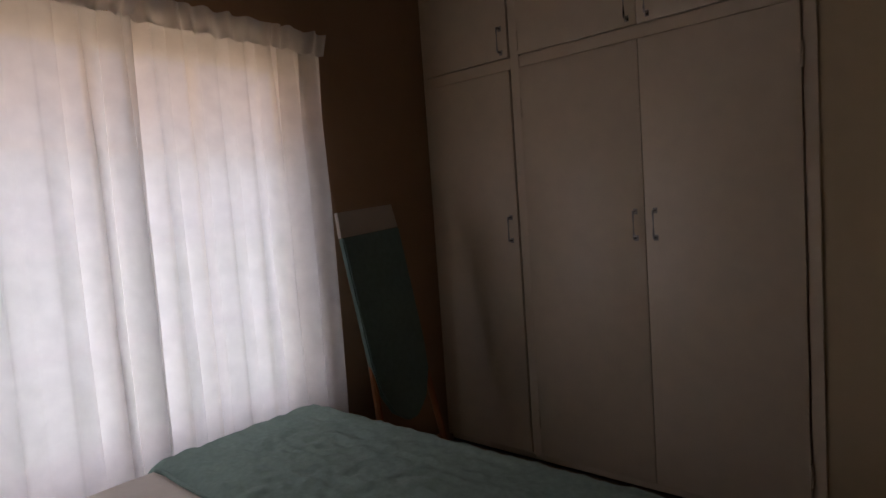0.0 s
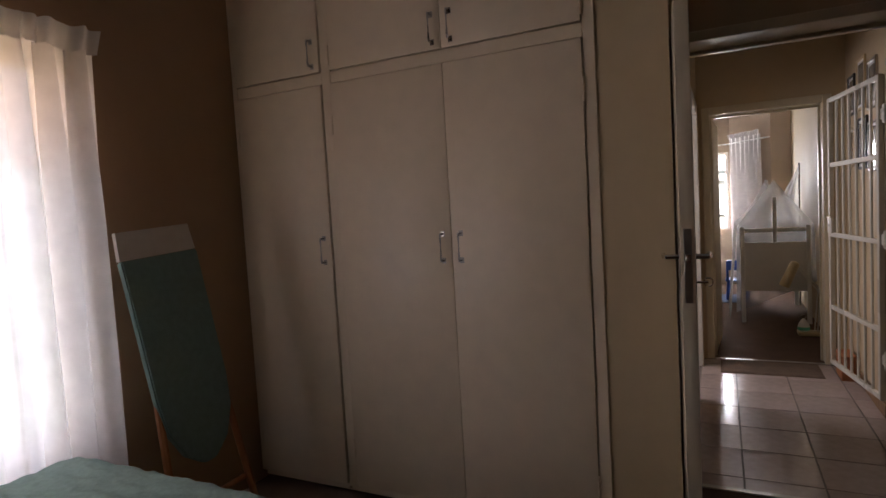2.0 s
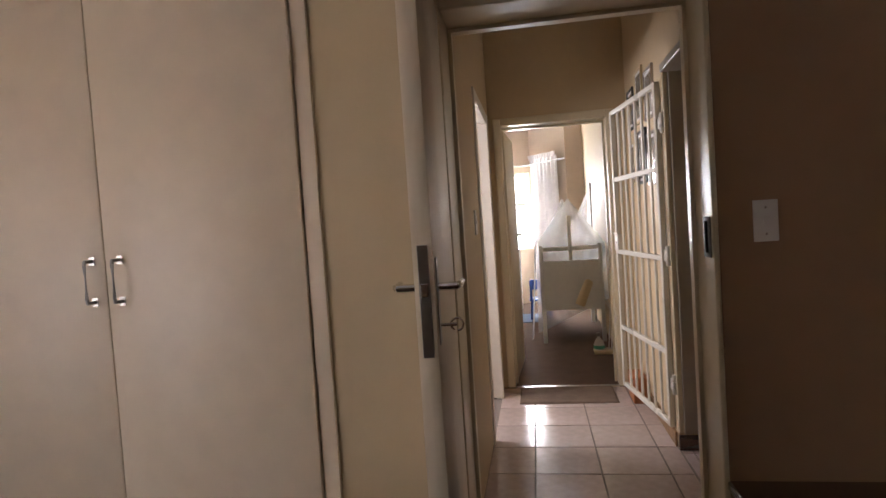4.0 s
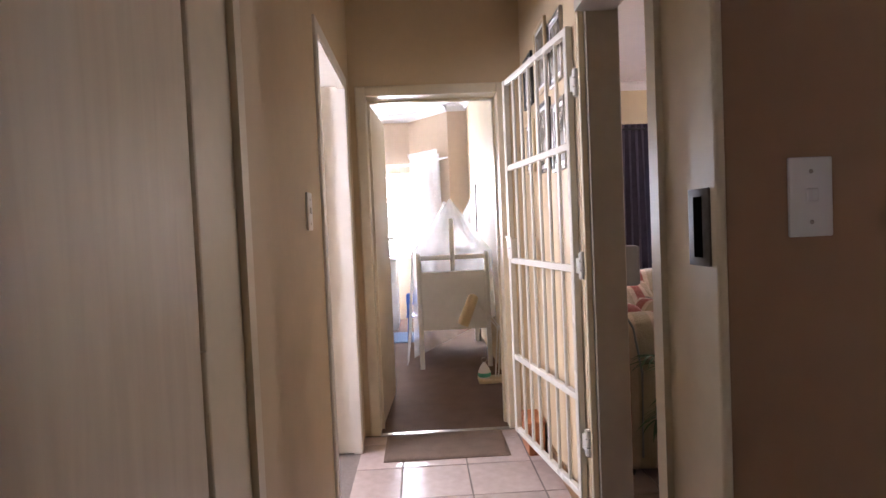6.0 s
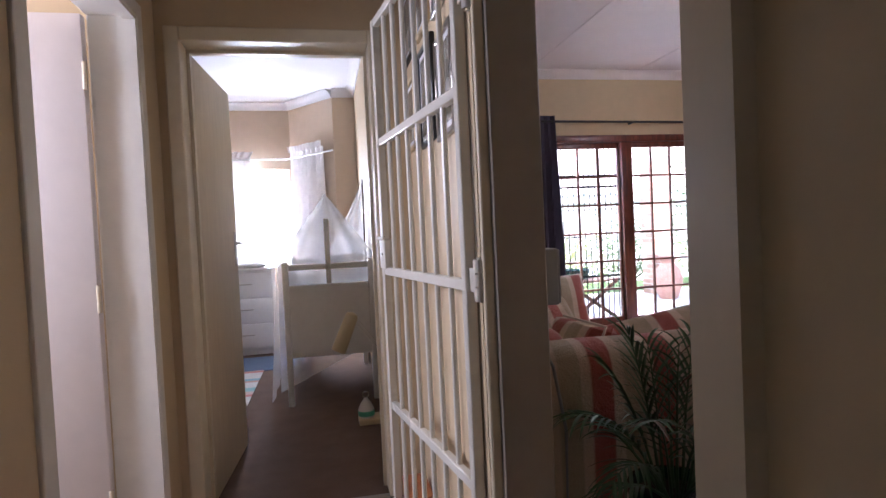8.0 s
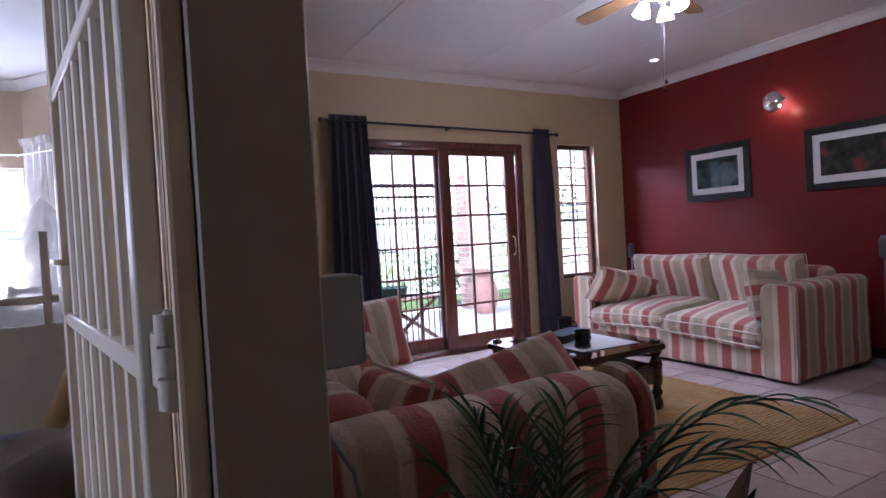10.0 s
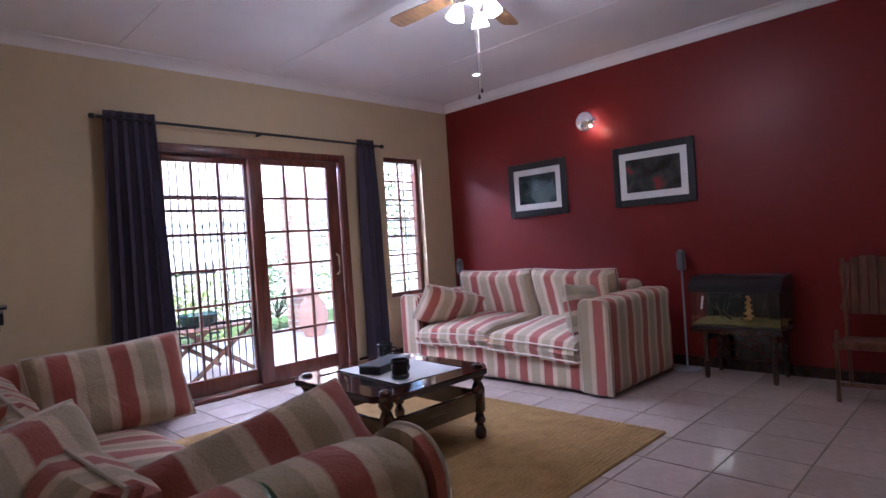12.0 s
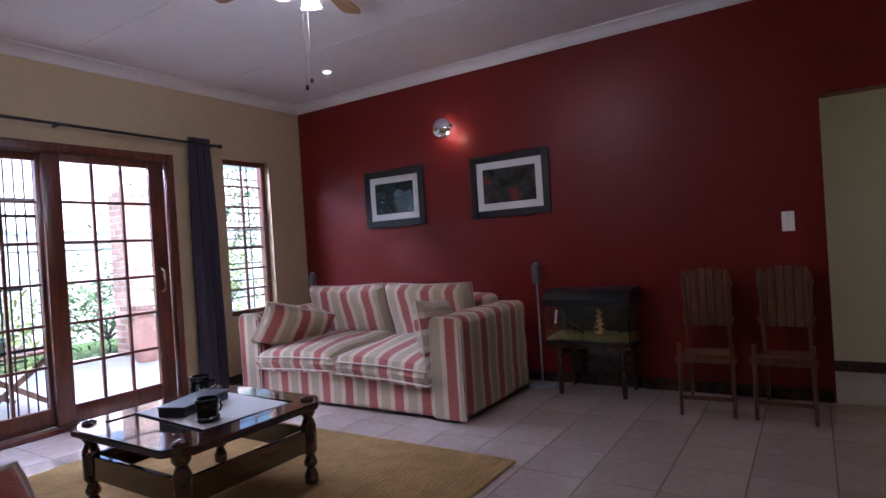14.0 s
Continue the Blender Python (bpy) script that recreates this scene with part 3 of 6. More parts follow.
def wardrobe():
    t = thing("built_in_wardrobe", pose(-1.90, 2.585, 0), "cream painted built-in wardrobe with closed doors up to the ceiling", "wardrobe")
    w, y0 = 1.83, 0.0
    bm = new_bm()
    box(bm, 0.0, w, 0.02, 0.53, 0.06, H - 0.002)
    box(bm, 0.0, w, 0.05, 0.53, 0.0, 0.06)
    part("carcass", bm, "wardrobe", t)
    # face frame
    xs = [0.0, 0.595, w - 0.05]
    bm = new_bm()
    box(bm, -0.0, 0.03, -0.004, 0.02, 0.05, H - 0.003, 0.002, 1)
    box(bm, 0.565, 0.615, -0.004, 0.02, 0.05, H - 0.003, 0.002, 1)
    box(bm, w - 0.045, w, -0.006, 0.02, 0.0, H - 0.003, 0.002, 1)
    for z0, z1 in ((0.03, 0.062), (1.995, 2.05), (2.50, H - 0.003)):
        box(bm, 0.03, 0.565, -0.003, 0.02, z0, z1, 0.002, 1)
        box(bm, 0.615, w - 0.045, -0.003, 0.02, z0, z1, 0.002, 1)
    part("face_frame", bm, "wardrobe", t)
    spans = [(0.033, 0.5615), (0.6185, 1.197), (1.2, w - 0.0485)]
    for k, (a, b) in enumerate(spans):
        for z0, z1, hz in ((0.065, 1.9915, 1.215), (2.0535, 2.4965, 2.14)):
            bm = new_bm()
            box(bm, a, b, -0.016, 0.006, z0, z1, 0.003, 2)
            door = part("door", bm, "wardrobe", t)
            hx = b - 0.038 if k < 2 else a + 0.044
            bm = handle_bar(new_bm(), hx, -0.016, hz)
            part("handle", bm, "steel", door, "small steel bow handle")
            side = b + 0.001 if k == 2 else a - 0.001
            for hz2 in ((0.25, 1.80) if z0 < 1 else (2.12, 2.42)):
                bm = new_bm()
                rod(bm, (side, -0.014, hz2 - 0.045), (side, -0.014, hz2 + 0.045), 0.006, 8)
                part("hinge", bm, "wardrobe", door)
    return t


wardrobe()


def rounded_slab(bm, x0, x1, y0, y1, z0, z1, r=0.07, n=40, rough=0.006, scale=9.0):
    """A soft covering with rolled edges and a puckered top; open below."""
    def fn(u, v):
        px, py = x0 + (x1 - x0) * u, y0 + (y1 - y0) * v
        ex, ey = min(px - x0, x1 - px), min(py - y0, y1 - py)
        dz = 0.0
        for e in (ex, ey):
            if e < r:
                dz += r - math.sqrt(max(0, r * r - (r - e) ** 2))
        z = z1 - min(dz, r) + noise.noise(Vector((px * scale, py * scale, 0))) * rough
        return (px, py, z)
    sheet(bm, fn, n, n)
    edge = [e for e in bm.edges if e.is_boundary]
    ret = bmesh.ops.extrude_edge_only(bm, edges=edge)
    for v in [g for g in ret["geom"] if isinstance(g, bmesh.types.BMVert)]:
        v.co.z = z0
    return bm


def bed():
    t = thing("bed", pose(0, 0, 0), "double bed with a cream sheet, made up", "bed")
    bm = new_bm()
    box(bm, -1.74, -0.22, -0.55, 1.54, 0.10, 0.33, 0.02, 2)
    part("base", bm, "sheet", t)
    bm = new_bm()
    rounded_slab(bm, -1.76, -0.20, -0.55, 1.56, 0.33, 0.565, 0.06, 36, 0.006, 5)
    part("mattress", bm, "sheet", t, "mattress under a cream sheet")
    for x in (-1.68, -0.28):
        for y in (-0.48, 1.46):
            bm = new_bm()
            lathe(bm, [(0.03, 0), (0.035, 0.02), (0.03, 0.10)], pose(x, y, 0))
            part("leg", bm, "dark_wood", t)
    bm = new_bm()
    box(bm, -1.76, -0.20, -0.62, -0.56, 0.0, 1.0, 0.02, 2)
    part("headboard", bm, "dark_wood", t)


bed()
bm = rounded_slab(new_bm(), -1.80, -0.165, 0.86, 1.60, 0.20, 0.585, 0.09, 90, 0.009, 26)
quilt = thing("quilt", pose(0, 0, 0), "sage green stitched quilt folded over the foot of the bed", "quilt")
part("cover", bm, "quilt", quilt)
bm = tube(new_bm(), [(-1.70 + 1.44 * k / 24, 0.892 + 0.003 * math.sin(k * 1.3), 0.570 + 0.002 * math.sin(k * 2.1)) for k in range(25)], 0.008, 8)
part("hem", bm, "quilt", quilt, "bound and stitched hem")


def gathered_curtain(name, m, width, top, bottom, depth, folds, material, label, seed=0, frill=0.0, eyelets=False, flare=0.0, wild=0.5):
    """A hanging curtain along local x with uneven folds; its heading is on local y = 0."""
    t = thing(name, m, label, "curtain")
    rnd = random.Random(seed)
    ph = [rnd.uniform(-wild, wild) for _ in range(folds + 3)]
    amp = [rnd.uniform(max(0.15, 0.8 - wild / 2), 1.0 + wild / 3) for _ in range(folds + 3)]

    def fn(u, v):
        z = top + (bottom - top) * v
        k = u * folds
        i = int(k)
        ff = k - i
        a = amp[i] * (1 - ff) + amp[i + 1] * ff
        p = ph[i] * (1 - ff) + ph[i + 1] * ff
        grow = 0.35 + 0.65 * min(1, v * 3)
        y = math.sin(2 * math.pi * k + p * (1 + v)) * depth * a * grow
        y += noise.noise(Vector((u * 9, z * 1.3, seed))) * depth * 0.5 * v
        x = (u - 0.5) * width * (1 + flare * v) + math.sin(4 * math.pi * k + p) * depth * 0.2
        return (x, y, z)
    bm = sheet(new_bm(), fn, folds * 14, 26)
    ob = part("drape", bm, material, t)
    if frill:
        def fr(u, v):
            k = u * folds * 1.6 + 0.8 * noise.noise(Vector((u * 7, seed, 0)))
            return ((u - 0.5) * width * (1.05 - 0.05 * v), -0.022 - math.sin(2 * math.pi * k) * 0.012 + 0.006 * v, top + frill * (1.0 - 1.1 * v) + 0.004 * math.sin(5 * k))
        bm = sheet(new_bm(), fr, folds * 28, 5)
        part("heading", bm, material, t, "gathered pelmet heading")
    if eyelets:
        for k in range(folds):
            bm = new_bm()
            x = (-0.5 + (k + 0.5) / folds) * width
            tube(bm, [(x, 0.028 * math.cos(a), top - 0.06 + 0.028 * math.sin(a)) for a in [j * math.pi / 6 for j in range(13)]], 0.005, 6)
            part("eyelet", bm, "black_metal", t)
    return t


gathered_curtain("bedroom_curtain", pose(-1.80, 1.375, 0, 0, 0, 90), 0.82, 2.045, 0.16, 0.044, 7, "curtain_white",
                 "white cotton curtain with a gathered heading, drawn across the window", 4, frill=0.085, wild=1.3)
gathered_curtain("bedroom_curtain", pose(-1.765, 0.20, 0, 0, 0, 90), 1.58, 2.045, 0.16, 0.044, 12, "curtain_white",
                 "white cotton curtain with a gathered heading, drawn across the window", 9, frill=0.085, wild=1.3)
bm = new_bm()
rod(bm, (-1.845, -0.72, 2.06), (-1.845, 1.76, 2.06), 0.012)
for y in (-0.60, 0.62, 1.70):
    box(bm, -1.899, -1.835, y - 0.012, y + 0.012, 2.048, 2.072)
solo("curtain_track", bm, "white_plastic", "white curtain track on the bedroom wall", "curtain rail")


def window_grid(name, run, at, a0, a1, z0, z1, cols, rows, material, label, depth=0.045, border=0.05, bar=0.018, parent=None, pane_mat="glass"):
    """A glazed sash in the plane run = at: border, glazing bars, and a pane in every opening."""
    t = parent or tagged(new(name), label, "window", kind="structure")

    def put(bm, s, e, b, c, d0, d1, bev=0.004):
        args = (s, e, at + d0, at + d1) if run == "x" else (at + d0, at + d1, s, e)
        box(bm, *args, b, c, bev, 1)
    for s, e, b, c in ((a0, a0 + border, z0, z1), (a1 - border, a1, z0, z1)):
        bm = new_bm()
        put(bm, s, e, b, c, -depth / 2, depth / 2)
        part("stile", bm, material, t)
    for b, c in ((z0, z0 + border), (z1 - border, z1)):
        bm = new_bm()
        put(bm, a0 + border, a1 - border, b, c, -depth / 2 + 0.001, depth / 2 - 0.001)
        part("rail", bm, material, t)
    i0, i1, j0, j1 = a0 + border, a1 - border, z0 + border, z1 - border
    for k in range(1, cols):
        c = i0 + (i1 - i0) * k / cols
        bm = new_bm()
        put(bm, c - bar / 2, c + bar / 2, j0, j1, -0.014, 0.014, 0.003)
        part("glazing_bar", bm, material, t)
    for k in range(1, rows):
        c = j0 + (j1 - j0) * k / rows
        bm = new_bm()
        put(bm, i0, i1, c - bar / 2, c + bar / 2, -0.012, 0.012, 0.003)
        part("glazing_bar", bm, material, t)
    if pane_mat:
        cw, rh = (i1 - i0) / cols, (j1 - j0) / rows
        bm = new_bm()
        args = (-cw / 2 + bar / 2, cw / 2 - bar / 2, -0.002, 0.002) if run == "x" else (-0.002, 0.002, -cw / 2 + bar / 2, cw / 2 - bar / 2)
        box(bm, *args, -rh / 2 + bar / 2, rh / 2 - bar / 2)
        first = part("pane", bm, pane_mat, t, smooth=False)
        first.visible_shadow = False
        for c in range(cols):
            for r in range(rows):
                q = first if (c, r) == (0, 0) else new("pane", first.data)
                q.parent = t
                q.visible_shadow = False
                a, z = i0 + cw * (c + 0.5), j0 + rh * (r + 0.5)
                q.location = (a, at, z) if run == "x" else (at, a, z)
    return t


window_grid("window_bedroom", "y", -1.985, -0.25, 1.72, 0.55, 2.05, 5, 4, "frame_cream", "cream steel casement behind the curtain", border=0.06, bar=0.034, pane_mat=None)


def ironing_board():
    """Leans against the west wall, nose down."""
    t = thing("ironing_board", pose(-1.60, 2.06, 0.0, 0, 0, 0), "wooden ironing board with a dark teal cover, leaning on the wall", "ironing board")
    pts = [(-0.18, 1.27), (0.18, 1.27), (0.18, 0.70), (0.165, 0.56), (0.11, 0.44), (0.03, 0.375), (-0.03, 0.375), (-0.11, 0.44), (-0.165, 0.56), (-0.18, 0.70)]
    turn = Matrix(((0, 0, 1, 0), (1, 0, 0, 0), (0, 1, 0, 0), (0, 0, 0, 1)))
    lean = pose(0, 0, 0, 4, 0, 0) @ pose(0, 0, 0, 0, -8, 0)
    bm = prism(new_bm(), pts, -0.012, 0.022, lean @ turn)
    bmesh.ops.bevel(bm, geom=list(bm.edges), offset=0.006, segments=2, affect="EDGES")
    part("cover", bm, "board_cover", t, "dark teal cotton cover")
    bm = prism(new_bm(), [(-0.18, 1.272), (0.18, 1.272), (0.17, 1.385), (-0.17, 1.385)], -0.008, 0.012, lean @ turn)
    part("iron_rest", bm, "sheet", t, "bare pale board end")
    for y in (-0.17, 0.17):
        bm = new_bm()
        rod(bm, (-0.02 + 0.02, y * 1.25 - 0.02, 0.006), (-0.16, y * 0.8 - 0.06, 1.05), 0.016, 8)
        part("leg", bm, "board_wood", t, "orange pine leg")
    bm = new_bm()
    rod(bm, (-0.04, -0.17, 0.22), (-0.04, 0.15, 0.22), 0.012, 8)
    part("crossbar", bm, "board_wood", t)
    return t


ironing_board()


def wall_switch(name, m, label):
    """A switch plate on a wall: local y points into the room, z up."""
    t = thing(name, m, label, "light switch")
    bm = new_bm()
    box(bm, -0.037, 0.037, 0, 0.008, -0.066, 0.066, 0.003, 2)
    plate = part("plate", bm, "white_plastic", t)
    bm = new_bm()
    box(bm, -0.010, 0.010, 0.008, 0.013, -0.008, 0.014, 0.002, 1)
    part("rocker", bm, "white_plastic", plate)
    for z in (-0.042, 0.042):
        bm = new_bm()
        lathe(bm, [(0.004, 0), (0.003, 0.0015)], pose(0, 0.008, z, -90, 0, 0), 8)
        part("screw", bm, "steel", plate)
    return t


wall_switch("bedroom_switch", pose(1.200, 3.1118, 1.256, 0, 0, 180), "white light switch beside the bedroom door")
wall_switch("corridor_switch", pose(0.1655, 4.19, 1.31, 0, 0, -90), "white light switch on the corridor wall")
wall_switch("living_switch", pose(6.4895, 4.165, 1.20, 0, 0, 90), "white light switch on the red wall")


def chest():
    t = thing("wooden_chest", pose(1.06, 2.66, 0), "low dark wooden chest against the bedroom wall", "chest")
    bm = new_bm()
    box(bm, 0.02, 0.98, 0.02, 0.45, 0.05, 0.38, 0.006, 2)
    part("body", bm, "dark_wood", t)
    bm = new_bm()
    box(bm, -0.01, 1.0, -0.01, 0.455, 0.38, 0.415, 0.012, 3)
    box(bm, 0.008, 0.99, 0.008, 0.45, 0.362, 0.38, 0.006, 2)
    part("lid", bm, "dark_wood", t, "moulded polished lid")
    bm = new_bm()
    box(bm, 0.0, 1.0, 0.0, 0.45, 0.0, 0.05, 0.006, 2)
    part("plinth", bm, "dark_wood", t)


chest()

# ---- corridor ----


def security_gate():
    a, b = Vector((1.172, 4.455, 0)), Vector((1.040, 5.295, 0))
    d = b - a
    t = thing("security_gate", Matrix.Translation(a) @ pose(0, 0, 0, 0, 0, math.degrees(math.atan2(d.y, d.x))),
              "open white steel security gate folded back against the corridor wall", "gate")
    w = d.length
    for x in (0.0, w - 0.03):
        bm = new_bm()
        box(bm, x, x + 0.03, -0.015, 0.015, 0.10, 2.01, 0.003, 1)
        part("stile", bm, "gate", t)
    for z in (0.10, 0.505, 1.030, 1.525, 1.98):
        bm = new_bm()
        box(bm, 0.03, w - 0.03, -0.0125, 0.0125, z, z + 0.03, 0.003, 1)
        part("rail", bm, "gate", t)
    n = 6
    for k in range(1, n + 1):
        x = 0.03 + (w - 0.06) * k / (n + 1)
        for z0, z1 in ((0.13, 0.505), (0.535, 1.03), (1.06, 1.525), (1.555, 1.98)):
            bm = rod(new_bm(), (x, 0, z0), (x, 0, z1), 0.009, 8)
            part("bar", bm, "gate", t)
    bm = new_bm()
    box(bm, w - 0.075, w + 0.004, -0.02, 0.02, 1.055, 1.165, 0.004, 2)
    lock = part("lock_box", bm, "gate", t)
    bm = new_bm()
    box(bm, w - 0.10, w - 0.01, 0.02, 0.034, 1.165, 1.178, 0.003, 1)
    box(bm, w - 0.03, w - 0.01, 0.0, 0.034, 1.165, 1.178, 0.003, 1)
    part("lock_lever", bm, "gate", lock)
    bm = new_bm()
    lathe(bm, [(0.006, 0), (0.006, 0.002)], pose(w - 0.035, 0.0195, 1.11, -90, 0, 0), 10)
    part("keyhole", bm, "black_plastic", lock)
    for z in (0.35, 1.06, 1.78):
        bm = new_bm()
        for z0, z1, r in ((-0.052, -0.019, 0.016), (-0.015, 0.015, 0.016), (0.019, 0.052, 0.016), (-0.056, 0.056, 0.006)):
            rod(bm, (-0.034, -0.010, z + z0), (-0.034, -0.010, z + z1), r, 12)
        box(bm, -0.034, 0.001, -0.008, 0.004, z - 0.03, z + 0.03)
        part("hinge", bm, "gate", t)


security_gate()
# steel frame in which the gate hangs
bm = new_bm()
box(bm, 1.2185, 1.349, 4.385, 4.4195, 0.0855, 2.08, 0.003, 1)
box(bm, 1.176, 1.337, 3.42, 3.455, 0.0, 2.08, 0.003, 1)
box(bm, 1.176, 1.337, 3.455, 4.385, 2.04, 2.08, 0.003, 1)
structure("door_frame_living", bm, "frame_taupe_shaded", "taupe frame of the living room opening, darkened for shade", "door frame")


# cream edge beside the taupe: its paler colour stands for the lit wall corner
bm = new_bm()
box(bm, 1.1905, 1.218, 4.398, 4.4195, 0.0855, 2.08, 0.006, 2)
structure("trim_gate_post", bm, "frame_cream", "cream edge where the gate hangs, light painted in", "gate post")


def picture(name, m, w, h, border, mount, frame_mat, image, label, depth=0.022):
    """A framed picture: local y points into the room."""
    t = thing(name, m, label, "picture", "framed pictures")
    bm = new_bm()
    for x0, x1, z0, z1 in ((-w / 2, -w / 2 + border, -h / 2, h / 2), (w / 2 - border, w / 2, -h / 2, h / 2), (-w / 2 + border, w / 2 - border, -h / 2, -h / 2 + border), (-w / 2 + border, w / 2 - border, h / 2 - border, h / 2)):
        box(bm, x0, x1, 0, depth, z0, z1, 0.003, 1)
    part("frame", bm, frame_mat, t)
    bm = new_bm()
    box(bm, -w / 2 + border, w / 2 - border, 0.001, depth * 0.5, -h / 2 + border, h / 2 - border)
    if mount:
        part("mount", bm, "white_paint", t, "white card mount")
        bm = new_bm()
        e = border + mount
        box(bm, -w / 2 + e, w / 2 - e, depth * 0.5 + 0.0002, depth * 0.5 + 0.0015, -h / 2 + e, h / 2 - e)
    part("print", bm, image, t)
    return t


def blurred_print(name, cols, scale=4.0, rough=0.25):
    """A printed picture of soft colour patches."""
    m, n, l, p = nodes_of(name)
    tc, t, ramp = n.new("ShaderNodeTexCoord"), n.new("ShaderNodeTexNoise"), n.new("ShaderNodeValToRGB")
    t.inputs["Scale"].default_value, t.inputs["Detail"].default_value = scale, 5
    e = ramp.color_ramp.elements
    e[0].color, e[1].color = (*cols[0], 1), (*cols[-1], 1)
    e[0].position, e[1].position = 0.35, 0.7
    for k, c in enumerate(cols[1:-1]):
        x = e.new(0.35 + 0.35 * (k + 1) / (len(cols) - 1))
        x.color = (*c, 1)
    l.new(tc.outputs["Object"], t.inputs["Vector"])
    l.new(t.outputs["Fac"], ramp.inputs[0])
    l.new(ramp.outputs[0], p.inputs["Base Color"])
    p.inputs["Roughness"].default_value = rough
    p.inputs["Coat Weight"].default_value = 0.6
    return m


M["print_a"] = blurred_print("dark_green_print", [(0.008, 0.012, 0.02), (0.02, 0.035, 0.03), (0.035, 0.05, 0.03)], 7)
M["print_b"] = blurred_print("dark_red_print", [(0.012, 0.014, 0.016), (0.03, 0.028, 0.03), (0.04, 0.05, 0.045), (0.22, 0.03, 0.04)], 8)
M["print_c"] = blurred_print("pale_photo_print", [(0.06, 0.06, 0.05), (0.25, 0.23, 0.2), (0.5, 0.48, 0.44)], 12)
picture("framed_picture", pose(6.489, 7.44, 1.682, 0, 0, 90), 0.72, 0.56, 0.068, 0.062, "black_plastic", "print_a", "black framed dark landscape print with a white mount")
picture("framed_picture", pose(6.489, 6.20, 1.675, 0, 0, 90), 0.745, 0.545, 0.062, 0.062, "black_plastic", "print_b", "black framed dark print with a red patch, white mount")
for y, z, w, h, fm in ((4.70, 1.62, 0.24, 0.31, "steel"), (5.00, 1.66, 0.27, 0.34, "black_plastic"), (5.36, 1.66, 0.22, 0.28, "cream_plastic"),
                       (4.72, 2.00, 0.24, 0.30, "steel"), (5.03, 2.05, 0.25, 0.34, "cream_plastic"), (5.35, 2.02, 0.22, 0.28, "black_plastic")):
    picture("small_photo", pose(1.1895, y, z, 0, 0, 90), w, h, 0.018, 0.02, fm, "print_c", "small framed photograph on the corridor wall", 0.016)

bm = rounded_slab(new_bm(), 0.30, 0.985, 5.205, 5.59, 0.0, 0.012, 0.008, 40, 0.0012, 30)
solo("door_mat", bm, "mat", "brown pile door mat on the corridor tiles", "mat")

# small wooden crate behind the gate
crate = thing("wooden_box", pose(1.078, 5.18, 0.0), "small orange wooden box on the floor behind the gate", "box")
bm = new_bm()
box(bm, 0, 0.09, 0, 0.22, 0, 0.16, 0.003, 1)
part("body", bm, "board_wood", crate)
bm = new_bm()
box(bm, -0.004, 0.094, -0.004, 0.224, 0.16, 0.18, 0.003, 1)
part("lid", bm, "board_wood", crate)

# ---- living room: sofas ----


def soft_block(bm, x0, x1, y0, y1, z0, z1, r, seed=0, wob=0.008, n=5):
    """An upholstered block with rolled edges and slightly uneven faces."""
    b2 = bmesh.new()
    box(b2, x0, x1, y0, y1, z0, z1, r, n)
    bmesh.ops.subdivide_edges(b2, edges=[e for e in b2.edges if e.calc_length() > 0.12], cuts=5, use_grid_fill=True)
    for v in b2.verts:
        if v.co.z > z0 + 0.02:
            v.co += v.normal * noise.noise(v.co * 5 + Vector((seed, 0, 0))) * wob
    me = bpy.data.meshes.new("tmp")
    b2.to_mesh(me)
    b2.free()
    bm.from_mesh(me)
    bpy.data.meshes.remove(me)
    return bm


def welt(lx, ly, parent, z=0.0, r=0.0055):
    """A corded seam round a cushion of lx by ly."""
    pts = []
    for k in range(64):
        a = k / 64 * 4
        s, f = int(a), a - int(a)
        u, v = [(2 * f - 1, -1), (1, 2 * f - 1), (1 - 2 * f, 1), (-1, 1 - 2 * f)][s]
        pin = 1 - 0.055 * (1 - abs(u * v))
        pts.append((u * lx / 2 * pin, v * ly / 2 * pin, z))
    part("piping", tube(new_bm(), pts + pts[:1], r, 6), "sheet", parent)


